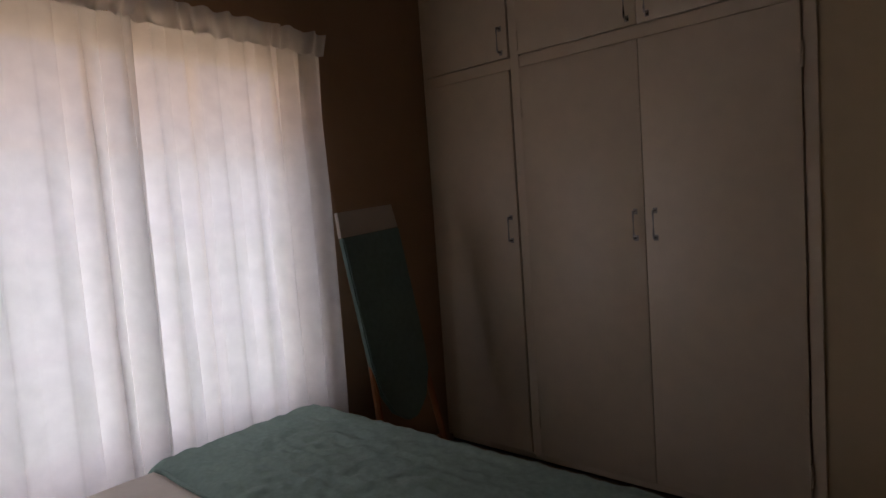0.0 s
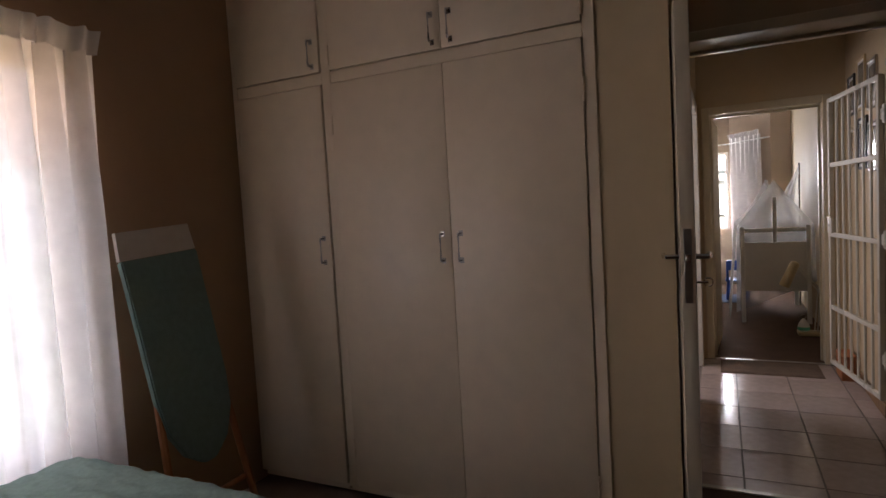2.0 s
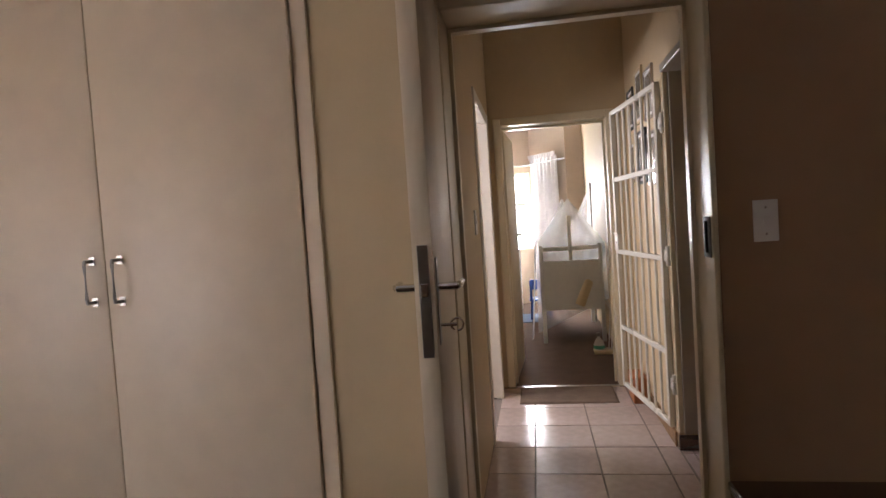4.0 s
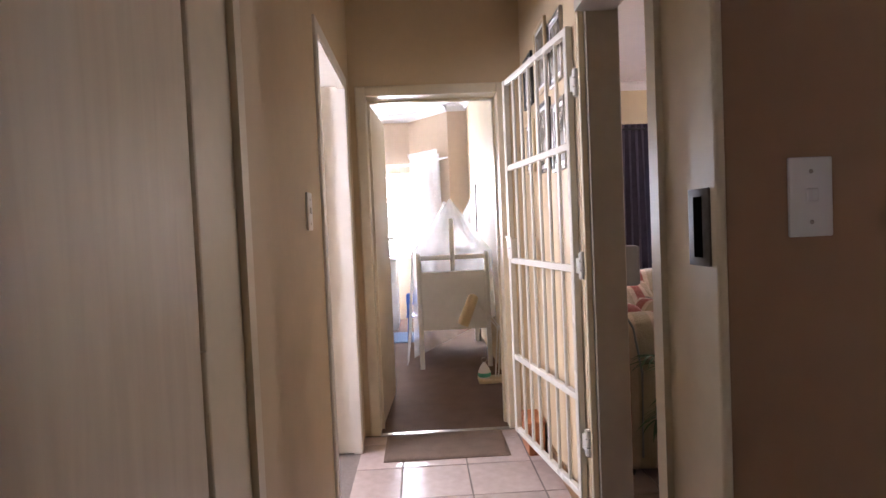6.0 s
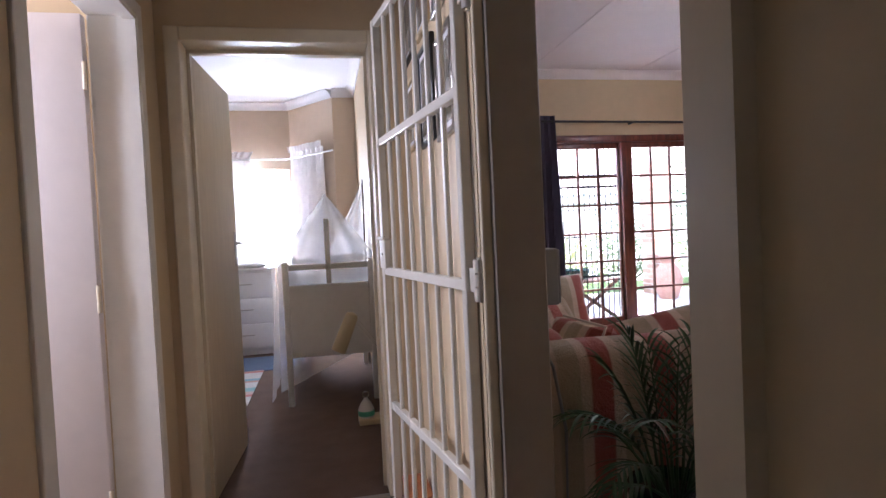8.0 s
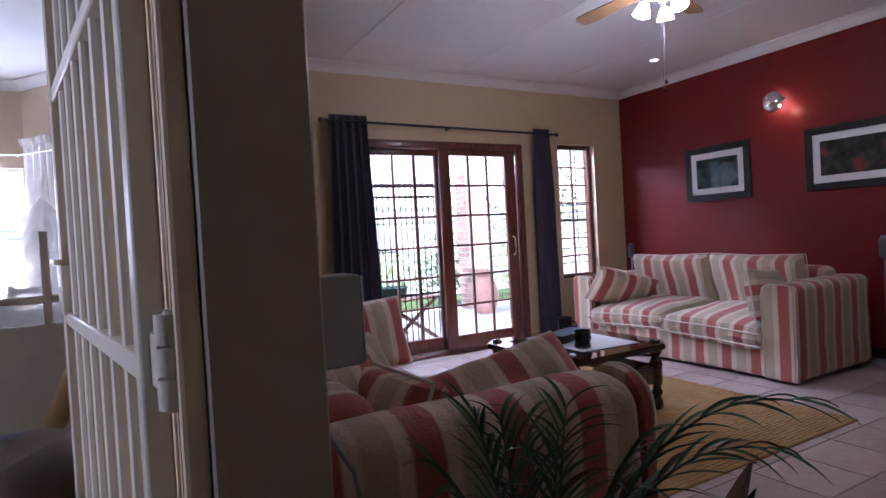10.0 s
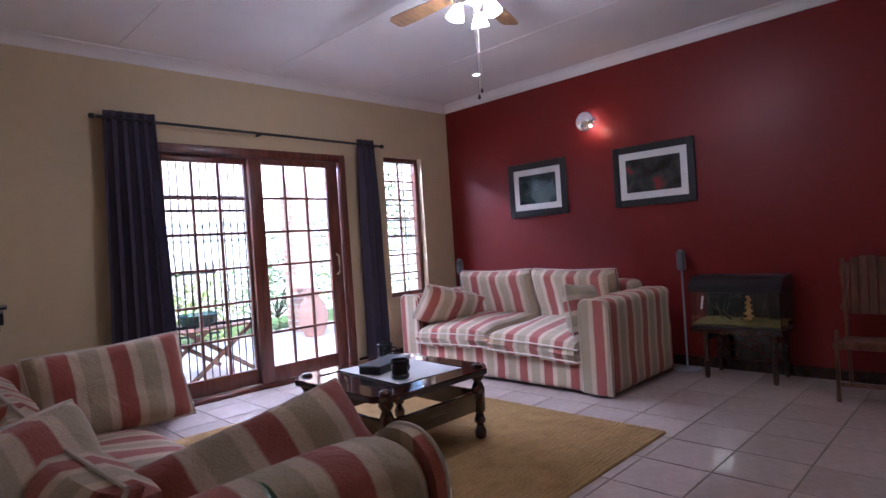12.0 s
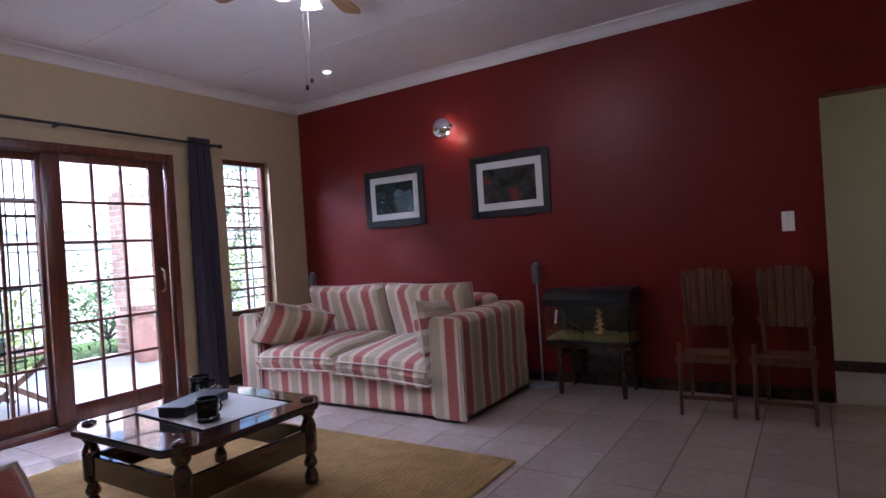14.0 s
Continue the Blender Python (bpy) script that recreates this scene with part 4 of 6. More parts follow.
def sofa(m, L, D, arm_h, back_h, seat_h, label, seed, back_c=0.54, roll=0.055):
    """Local: back on x = 0, front on x = D, length along y."""
    t = thing("sofa", m, label, "sofa", "striped sofas")
    aw = 0.24
    bm = soft_block(new_bm(), 0.04, D - 0.012, aw * 0.6, L - aw * 0.6, 0.022, seat_h - 0.13, 0.03, seed)
    part("base", bm, "stripe_y", t)
    for y0, y1 in ((0, aw), (L - aw, L)):
        bm = soft_block(new_bm(), 0.0, D, y0, y1, 0.018, arm_h, roll, seed + y0, 0.010, 6)
        arm = part("arm", bm, "stripe_x", t)
        # stitched front panel of the arm
        r, pts = roll + 0.01, []
        for cy, cz, a0 in ((y1 - r, arm_h - r, 0), (y0 + r, arm_h - r, 90)):
            pts += [(cy + r * math.cos(radians(a0 + k * 15)), cz + r * math.sin(radians(a0 + k * 15))) for k in range(7)]
        pts += [(y0 + 0.004, 0.022), (y1 - 0.004, 0.022)]
        turn = Matrix(((0, 0, 1, 0), (1, 0, 0, 0), (0, 1, 0, 0), (0, 0, 0, 1)))
        bm = prism(new_bm(), pts, D - 0.03, D + 0.012, turn)
        bmesh.ops.bevel(bm, geom=[e for e in bm.edges if abs(e.verts[0].co.x - e.verts[1].co.x) < 1e-4 and e.verts[0].co.x > D], offset=0.01, segments=2, affect="EDGES")
        part("front_panel", bm, "stripe_y", arm)
        bm = tube(new_bm(), [(D + 0.004, y, z) for y, z in [(y1 - 0.003, 0.03)] + pts[:14] + [(y0 + 0.003, 0.03)]], 0.006, 6)
        part("piping", bm, "sheet", arm)
    bm = soft_block(new_bm(), 0.0, 0.26, aw - 0.02, L - aw + 0.02, 0.03, back_h - 0.10, 0.08, seed + 5, 0.010, 6)
    part("back", bm, "stripe_y", t)
    cl = (L - 2 * aw) / 2
    for k in (0, 1):
        bm = pillow(new_bm(), D - 0.15, cl + 0.004, 0.215, 1.1, -0.03, seed + k, 26, None, 0.17)
        ob = part("seat_cushion", bm, "stripe_y", t, "sagging seat cushion")
        ob.matrix_local = pose(0.21 + (D - 0.15) / 2, aw + cl * (k + 0.5), seat_h - 0.085 - 0.015 * k, 2.0 - 4 * k, 3, 0)
        welt(D - 0.152, cl, ob, 0.045)
        welt(D - 0.152, cl, ob, -0.05)
        bm = pillow(new_bm(), back_c, cl - 0.02, 0.21, 1.2, -0.02, seed + 7 + k, 22, None, 0.26)
        ob = part("back_cushion", bm, "stripe_y", t, "soft back cushion")
        ob.matrix_local = pose(0.36, aw + cl * (k + 0.5), seat_h - 0.08 + back_c / 2, 2 - 4 * k, -72, 0)
        welt(back_c - 0.006, cl - 0.024, ob, 0.03)
    for x in (0.08, D - 0.08):
        for y in (0.08, L - 0.08):
            bm = new_bm()
            lathe(bm, [(0.025, 0), (0.03, 0.035)], pose(x, y, 0), 12)
            part("foot", bm, "black_plastic", t)
    return t


sofa(pose(1.44, 4.82, 0), 2.38, 0.95, 0.78, 0.90, 0.46, "rose and cream striped sofa, loose covers creased, seen from its end", 1, 0.42, 0.10)
sofa(pose(6.25, 8.22, 0, 0, 0, 180), 2.22, 1.05, 0.71, 0.88, 0.44, "rose and cream striped two-seat sofa standing before the red wall", 11)


def throw_cushion(m, lx, ly, lz, axis, label, seed):
    t = thing("throw_cushion", m, label, "cushion", "striped cushions")
    bm = pillow(new_bm(), lx, ly, lz, 1.2, 0, seed, 22, None, 0.36)
    ob = part("cover", bm, "stripe_" + axis, t)
    welt(lx, ly, t, 0.0, 0.006)
    return t


throw_cushion(pose(2.32, 6.93, 0.615, 72, -2, 0), 0.66, 0.42, 0.19, "x", "striped cushion propped against the far sofa arm", 3)
throw_cushion(pose(2.18, 5.21, 0.645, 50, -8, 3), 0.64, 0.34, 0.18, "x", "striped cushion propped on the near sofa arm", 4)
throw_cushion(pose(1.76, 5.42, 0.665, 68, 0, 36), 0.42, 0.42, 0.16, "x", "rose striped cushion against the sofa back", 5)
throw_cushion(pose(5.43, 7.80, 0.575, -56, 16, -22), 0.62, 0.40, 0.20, "x", "striped cushion leaning in the sofa corner", 6)
throw_cushion(pose(5.43, 6.34, 0.605, 80, 6, 8), 0.52, 0.38, 0.15, "y", "pale striped cushion against the sofa arm", 7)

# ---- coffee table ----


def coffee_table():
    t = thing("coffee_table", pose(3.72, 6.62, 0.012), "dark polished wooden coffee table with turned legs and a glass panel", "coffee table")
    a, b, h = 0.44, 0.46, 0.43
    cut = 0.10
    outer = [(-a + cut, -b), (a - cut, -b), (a, -b + cut), (a, b - cut), (a - cut, b), (-a + cut, b), (-a, b - cut), (-a, -b + cut)]
    iw, il = a - 0.14, b - 0.14
    bm = new_bm()
    lo = [bm.verts.new((x, y, h - 0.035)) for x, y in outer]
    hi = [bm.verts.new((x, y, h)) for x, y in outer]
    inner = [(-iw, -il), (iw, -il), (iw, il), (-iw, il)]
    ilo = [bm.verts.new((x, y, h - 0.035)) for x, y in inner]
    ihi = [bm.verts.new((x, y, h)) for x, y in inner]
    for k in range(8):
        j = (k + 1) % 8
        bm.faces.new((lo[k], lo[j], hi[j], hi[k]))
    groups = [((0, 1), (0, 1)), ((1, 2), (1,)), ((2, 3), (1, 2)), ((3, 4), (2,)), ((4, 5), (2, 3)), ((5, 6), (3,)), ((6, 7), (3, 0)), ((7, 0), (0,))]
    for ring, iring, flip in ((hi, ihi, False), (lo, ilo, True)):
        for o, i in groups:
            f = [ring[o[0]], ring[o[1]]] + [iring[k] for k in reversed(i)]
            bm.faces.new(f[::-1] if flip else f)
    for k in range(4):
        j = (k + 1) % 4
        bm.faces.new((ilo[j], ilo[k], ihi[k], ihi[j]))
    bmesh.ops.recalc_face_normals(bm, faces=bm.faces)
    bmesh.ops.bevel(bm, geom=[e for e in bm.edges if e.calc_face_angle(0) > 0.7], offset=0.006, segments=2, affect="EDGES")
    part("tabletop", bm, "dark_wood", t)
    bm = new_bm()
    box(bm, -iw + 0.001, iw - 0.001, -il + 0.001, il - 0.001, h - 0.016, h - 0.006)
    part("glass_panel", bm, "table_glass", t, "dark glass panel let into the top")
    prof = [(0.022, 0), (0.034, 0.01), (0.036, 0.05), (0.024, 0.075), (0.020, 0.085), (0.034, 0.10), (0.036, 0.115), (0.026, 0.135), (0.024, 0.15), (0.038, 0.17), (0.040, 0.30), (0.030, 0.325), (0.024, 0.34), (0.040, 0.365), (0.042, h - 0.034)]
    for x in (-a + 0.09, a - 0.09):
        for y in (-b + 0.09, b - 0.09):
            bm = lathe(new_bm(), prof, pose(x, y, 0), 18)
            part("leg", bm, "dark_wood", t, "turned leg")
            bm = lathe(new_bm(), [(0.03, 0), (0.034, 0.004), (0.030, 0.012), (0.014, 0.019), (0.004, 0.021)], pose(x, y, h), 16)
            part("boss", bm, "dark_wood", t, "round turned boss")
    for x in (-a + 0.09, a - 0.09):
        bm = new_bm()
        box(bm, x - 0.014, x + 0.014, -b + 0.12, b - 0.12, 0.17, 0.285, 0.004, 1)
        part("apron", bm, "dark_wood", t)
    for y in (-b + 0.09, b - 0.09):
        bm = new_bm()
        box(bm, -a + 0.12, a - 0.12, y - 0.014, y + 0.014, 0.17, 0.285, 0.004, 1)
        part("apron", bm, "dark_wood", t)
    return t


coffee_table()
TT = 0.442
bm = new_bm()


def cloth_fn(u, v):
    x, y = -0.23 + 0.46 * u, -0.31 + 0.62 * v
    return (x, y, 0.0025 + 0.0015 * noise.noise(Vector((x * 9, y * 9, 0))))


sheet(bm, cloth_fn, 16, 20)
ret = bmesh.ops.extrude_face_region(bm, geom=list(bm.faces))
for v in [g for g in ret["geom"] if isinstance(g, bmesh.types.BMVert)]:
    v.co.z -= 0.0022
solo("table_runner", bm, "linen", "grey linen runner on the coffee table", "table cloth", pose(3.78, 6.62, TT, 0, 0, -4))


def mug(m, label):
    t = thing("candle_jar", m, label, "jar", "black jars")
    bm = lathe(new_bm(), [(0.046, 0), (0.052, 0.006), (0.053, 0.022), (0.048, 0.026), (0.048, 0.082), (0.053, 0.086), (0.054, 0.104), (0.048, 0.108), (0.044, 0.106), (0.042, 0.09)], None, 24)
    part("body", bm, "black_glaze", t)
    bm = tube(new_bm(), [(0.047, 0, 0.028), (0.075, 0, 0.03), (0.085, 0, 0.05), (0.075, 0, 0.07), (0.047, 0, 0.076)], 0.006, 8)
    part("handle", bm, "black_glaze", t)
    return t


mug(pose(3.62, 6.42, TT + 0.004, 0, 0, 10), "squat black glazed mug standing on the table runner")
mug(pose(3.93, 6.93, TT + 0.002, 0, 0, -30), "squat black glazed mug standing on the coffee table")
bm = new_bm()
box(bm, -0.17, 0.17, -0.075, 0.075, 0, 0.045, 0.006, 2)
bk = thing("black_case", pose(3.74, 6.70, TT + 0.004, 0, 0, 18), "flat black leather case lying on the runner", "case")
part("body", bm, "black_plastic", bk)
bm = new_bm()
box(bm, -0.175, 0.175, -0.08, 0.08, 0.045, 0.052, 0.003, 1)
part("flap", bm, "black_plastic", bk)

# ---- rug of woven cords ----
M["cord"] = mat("jute_cord", (0.37, 0.235, 0.10), 0.95, vary=0.3, scale=30, bump=0.8, bump_scale=180, spec=0.1)


def cord_rug():
    x0, x1, y0, y1 = 2.62, 4.76, 5.43, 7.90
    bm = new_bm()
    box(bm, x0, x1, y0, y1, 0.0, 0.006)
    rug = solo("woven_rug", bm, "cord", "golden brown ribbed jute rug on the tiles", "rug", smooth=False)
    pitch = 0.026
    verts, faces = [], []
    n = int((y1 - y0) / pitch)
    seg = 40
    for k in range(n):
        y = y0 + (k + 0.5) * (y1 - y0) / n
        base = len(verts)
        for i in range(seg + 1):
            x = x0 + (x1 - x0) * i / seg
            dy = 0.0022 * math.sin(x * 31 + k * 1.7)
            dz = 0.0012 * math.sin(x * 47 + k * 2.3)
            for a in (-1.0, -0.5, 0.5, 1.0):
                verts.append((x, y + dy + a * pitch * 0.48, 0.006 + (0.011 + dz) * (1 - abs(a) ** 2 * 0.95)))
        for i in range(seg):
            for j in range(3):
                p = base + i * 4 + j
                faces.append((p, p + 4, p + 5, p + 1))
    me = bpy.data.meshes.new("cord")
    me.from_pydata(verts, [], faces)
    me.materials.append(M["cord"])
    me.polygons.foreach_set("use_smooth", [True] * len(me.polygons))
    ob = new("cord", me)
    ob.parent = rug
    tagged(ob, "woven jute cords", kind="stuff")


cord_rug()

# ---- sliding door, window, curtains ----
slider = tagged(new("door_sliding"), "red hardwood sliding glass door with small panes, closed", "sliding door", kind="structure")
for args in ((3.13, 3.19, 8.70, 8.86, 0, 2.13), (4.92, 4.98, 8.685, 8.86, 0, 2.13), (3.19, 4.92, 8.69, 8.86, 2.06, 2.13), (3.19, 4.92, 8.69, 8.86, 0.0, 0.035)):
    bm = new_bm()
    box(bm, *args, 0.005, 2)
    part("frame", bm, "meranti", slider, "red hardwood frame")


def slide_leaf(a0, a1, y, i0, i1, handle_at):
    bm = new_bm()
    box(bm, a0, i0, y - 0.022, y + 0.022, 0.04, 2.058, 0.004, 2)
    part("stile", bm, "meranti", slider)
    bm = new_bm()
    box(bm, i1, a1, y - 0.022, y + 0.022, 0.04, 2.058, 0.004, 2)
    part("stile", bm, "meranti", slider)
    for z0, z1 in ((0.04, 0.175), (2.0, 2.058)):
        bm = new_bm()
        box(bm, i0, i1, y - 0.021, y + 0.021, z0, z1, 0.004, 2)
        part("rail", bm, "meranti", slider)
    cols, rows, z0, z1, bar = 3, 6, 0.175, 2.0, 0.022
    cw, rh = (i1 - i0) / cols, (z1 - z0) / rows
    for k in range(1, cols):
        bm = new_bm()
        box(bm, i0 + cw * k - bar / 2, i0 + cw * k + bar / 2, y - 0.016, y + 0.016, z0, z1, 0.004, 1)
        part("glazing_bar", bm, "meranti", slider)
    for k in range(1, rows):
        bm = new_bm()
        box(bm, i0, i1, y - 0.015, y + 0.015, z0 + rh * k - bar / 2, z0 + rh * k + bar / 2, 0.004, 1)
        part("glazing_bar", bm, "meranti", slider)
    bm = new_bm()
    box(bm, -cw / 2, cw / 2, -0.002, 0.002, -rh / 2, rh / 2)
    first = part("pane", bm, "glass", slider, smooth=False)
    for c in range(cols):
        for r in range(rows):
            q = first if c + r == 0 else new("pane", first.data)
            q.parent = slider
            q.visible_shadow = False
            q.location = (i0 + cw * (c + 0.5), y, z0 + rh * (r + 0.5))
    if handle_at:
        bm = tube(new_bm(), [(handle_at, y - 0.022, 0.95), (handle_at, y - 0.06, 0.97), (handle_at, y - 0.065, 1.05), (handle_at, y - 0.06, 1.13), (handle_at, y - 0.022, 1.15)], 0.009, 8)
        part("handle", bm, "cream_plastic", slider, "brass bow handle")


slide_leaf(3.16, 4.06, 8.80, 3.26, 3.945, None)
slide_leaf(3.965, 4.90, 8.745, 4.09, 4.77, 4.83)
# burglar bars behind the fixed leaf
bars = thing("burglar_bars", pose(0, 0, 0), "black iron burglar bars outside the glass door", "security bars")
for k in range(13):
    x = 3.22 + k * 0.063
    bm = rod(new_bm(), (x, 8.90, 0.10), (x, 8.90, 2.06), 0.006, 8)
    part("bar", bm, "black_metal", bars)
for z in (0.12, 0.62, 1.60, 1.72, 2.04):
    bm = new_bm()
    box(bm, 3.195, 4.00, 8.885, 8.893, z - 0.012, z + 0.012)
    part("rail", bm, "black_metal", bars)

win = window_grid("window_living", "x", 8.80, 5.49, 6.04, 0.63, 2.155, 2, 7, "meranti", "narrow red hardwood window with small panes", border=0.05, depth=0.07)
wb = thing("window_bars", pose(0, 0, 0), "black burglar bars behind the narrow window", "security bars")
for z in [0.63 + 1.525 * k / 9 for k in range(1, 9)]:
    bm = rod(new_bm(), (5.49, 8.87, z), (6.04, 8.87, z), 0.006, 8)
    part("bar", bm, "black_metal", wb)
for x in (5.62, 5.90):
    bm = rod(new_bm(), (x, 8.88, 0.63), (x, 8.88, 2.155), 0.006, 8)
    part("bar", bm, "black_metal", wb)

rail = thing("curtain_rod", pose(0, 0, 0), "black iron curtain rod over the sliding door", "curtain rod")
bm = rod(new_bm(), (2.76, 8.585, 2.262), (5.36, 8.585, 2.232), 0.012, 12)
part("rod", bm, "black_metal", rail)
for x, z in ((2.75, 2.262), (5.37, 2.232)):
    bm = lathe(new_bm(), [(0.012, 0), (0.02, 0.006), (0.02, 0.03), (0.008, 0.04)], pose(x, 8.585, z, 0, 90 if x > 3 else -90, 0), 12)
    part("finial", bm, "black_metal", rail)
for x, z in ((2.84, 2.262), (4.05, 2.247), (5.33, 2.232)):
    bm = new_bm()
    box(bm, x - 0.01, x + 0.01, 8.585, 8.6995, z - 0.008, z + 0.008, 0.002, 1)
    part("bracket", bm, "black_metal", rail)
gathered_curtain("dark_curtain", pose(2.985, 8.585, 0), 0.36, 2.315, 0.02, 0.055, 5, "curtain_dark", "dark grey eyelet curtain hanging beside the sliding door", 7, eyelets=True, flare=0.35)
gathered_curtain("dark_curtain", pose(5.175, 8.585, 0), 0.22, 2.285, 0.02, 0.055, 3, "curtain_dark", "dark grey eyelet curtain hanging beside the sliding door", 9, eyelets=True, flare=0.25)

# ---- ceiling fan ----
M["bulb"] = glow("frosted_lamp_glow", (1.0, 0.95, 0.90), 22.0)
M["spot_glow"] = glow("spot_glow", (1.0, 0.95, 0.85), 6.0)
M["sconce_glow"] = glow("sconce_glow", (1.0, 0.9, 0.75), 3.0)


def ceiling_fan():
    t = thing("ceiling_fan", pose(4.05, 6.06, 0), "ceiling fan with oak blades, pull chains and lit lamps", "ceiling fan")
    bm = lathe(new_bm(), [(0.07, H - 0.002), (0.065, H - 0.03), (0.02, H - 0.06), (0.014, H - 0.07), (0.014, 2.70), (0.05, 2.695), (0.115, 2.67), (0.12, 2.62), (0.10, 2.585), (0.06, 2.575), (0.055, 2.53), (0.03, 2.515)], None, 28)
    part("motor", bm, "steel", t, "metal motor housing")
    for k in range(5):
        m = pose(0, 0, 2.615, 0, 0, 20 + 72 * k)
        bm = new_bm()
        box(bm, 0.10, 0.22, -0.02, 0.02, -0.006, 0.002, 0.002, 1, m)
        arm = part("blade_arm", bm, "steel", t)
        bm = prism(new_bm(), [(0.19, -0.045), (0.55, -0.062), (0.64, -0.06), (0.668, -0.04), (0.668, 0.04), (0.64, 0.06), (0.55, 0.062), (0.19, 0.045)], 0.0, 0.008, m @ pose(0, 0, 0, 11, 0, 0))
        part("blade", bm, "fan_wood", t, "oak veneered blade")
    for k in range(3):
        a = radians(30 + 120 * k)
        x, y = 0.10 * math.cos(a), 0.10 * math.sin(a)
        bm = tube(new_bm(), [(0.02 * math.cos(a), 0.02 * math.sin(a), 2.53), (0.07 * math.cos(a), 0.07 * math.sin(a), 2.53), (x, y, 2.51)], 0.01, 8)
        part("lamp_arm", bm, "steel", t)
        bm = lathe(new_bm(), [(0.015, 0), (0.028, -0.01), (0.04, -0.045), (0.052, -0.075), (0.05, -0.078), (0.01, -0.07)], pose(x, y, 2.51, 18 * math.sin(a), -18 * math.cos(a), 0), 18)
        part("lamp_shade", bm, "bulb", t, "glowing frosted glass lamp")
    for x, y, z in ((-0.05, -0.03, 1.99), (0.035, 0.02, 2.05)):
        bm = rod(new_bm(), (x, y, z), (x, y, 2.53), 0.0011, 6)
        ch = part("pull_chain", bm, "old_steel", t)
        bm = lathe(new_bm(), [(0.003, 0), (0.009, 0.006), (0.008, 0.02), (0.003, 0.028)], pose(x, y, z - 0.02), 10)
        part("pull_knob", bm, "dark_wood", ch)


ceiling_fan()
lamp("fan_lamp", "POINT", 5.0, pose(4.05, 6.06, 2.36), (1.0, 0.90, 0.80), radius=0.09)
ds = thing("downlight", pose(5.80, 7.58, H - 0.001), "small round lit downlight in the ceiling", "downlight")
bm = lathe(new_bm(), [(0.03, 0), (0.042, -0.001), (0.042, -0.006), (0.034, -0.008)], None, 20)
part("ring", bm, "white_plastic", ds)
bm = lathe(new_bm(), [(0.03, -0.0085), (0.028, -0.011)], None, 20)
part("lens", bm, "spot_glow", ds)


def sconce():
    t = thing("wall_lamp", pose(6.489, 6.81, 2.25, 0, 0, 90), "chrome round wall lamp, lit, on the red wall", "wall lamp")
    bm = lathe(new_bm(), [(0.05, 0), (0.05, 0.012), (0.02, 0.018), (0.016, 0.06)], pose(0, 0, 0, -90, 0, 0), 20)
    part("wall_mount", bm, "chrome", t)
    # bowl turned towards the wall, slightly down
    m = pose(0.0, 0.075, 0.0, -90, 0, 0)
    prof = [(0.098, -0.020), (0.100, -0.012), (0.096, 0.0), (0.080, 0.020), (0.05, 0.034), (0.0005, 0.040)]
    bm = lathe(new_bm(), prof, m, 32)
    part("bowl", bm, "chrome", t, "polished chrome bowl")
    bm = lathe(new_bm(), [(0.07, -0.03), (0.072, -0.024), (0.06, -0.021)], m, 24)
    part("bulb", bm, "sconce_glow", t)
    bm = new_bm()
    box(bm, -0.118, -0.098, 0.05, 0.08, -0.012, 0.02, 0.003, 1)
    part("clamp", bm, "chrome", t)


sconce()
lamp("wall_lamp_light", "POINT", 0.42, pose(6.40, 6.70, 2.155), (1.0, 0.66, 0.36), radius=0.02)

# ---- along the red wall ----
M["gravel"] = mat("yellow_gravel", (0.15, 0.12, 0.03), 0.8, vary=0.4, scale=40, bump=1.0, bump_scale=90)
M["rock"] = mat("tank_ornament", (0.55, 0.30, 0.10), 0.7, vary=0.3, scale=20, bump=0.6)
M["tank_back"] = mat("dark_tank_back", (0.015, 0.02, 0.018), 0.6)
M["weed"] = mat("tank_weed", (0.04, 0.055, 0.018), 0.5, vary=0.3, scale=20)
M["bark_tank"] = mat("tank_driftwood", (0.05, 0.032, 0.02), 0.8, vary=0.3, scale=25, bump=0.5)
M["tank_light"] = glow("tank_tube", (0.95, 0.92, 0.70), 5.0)


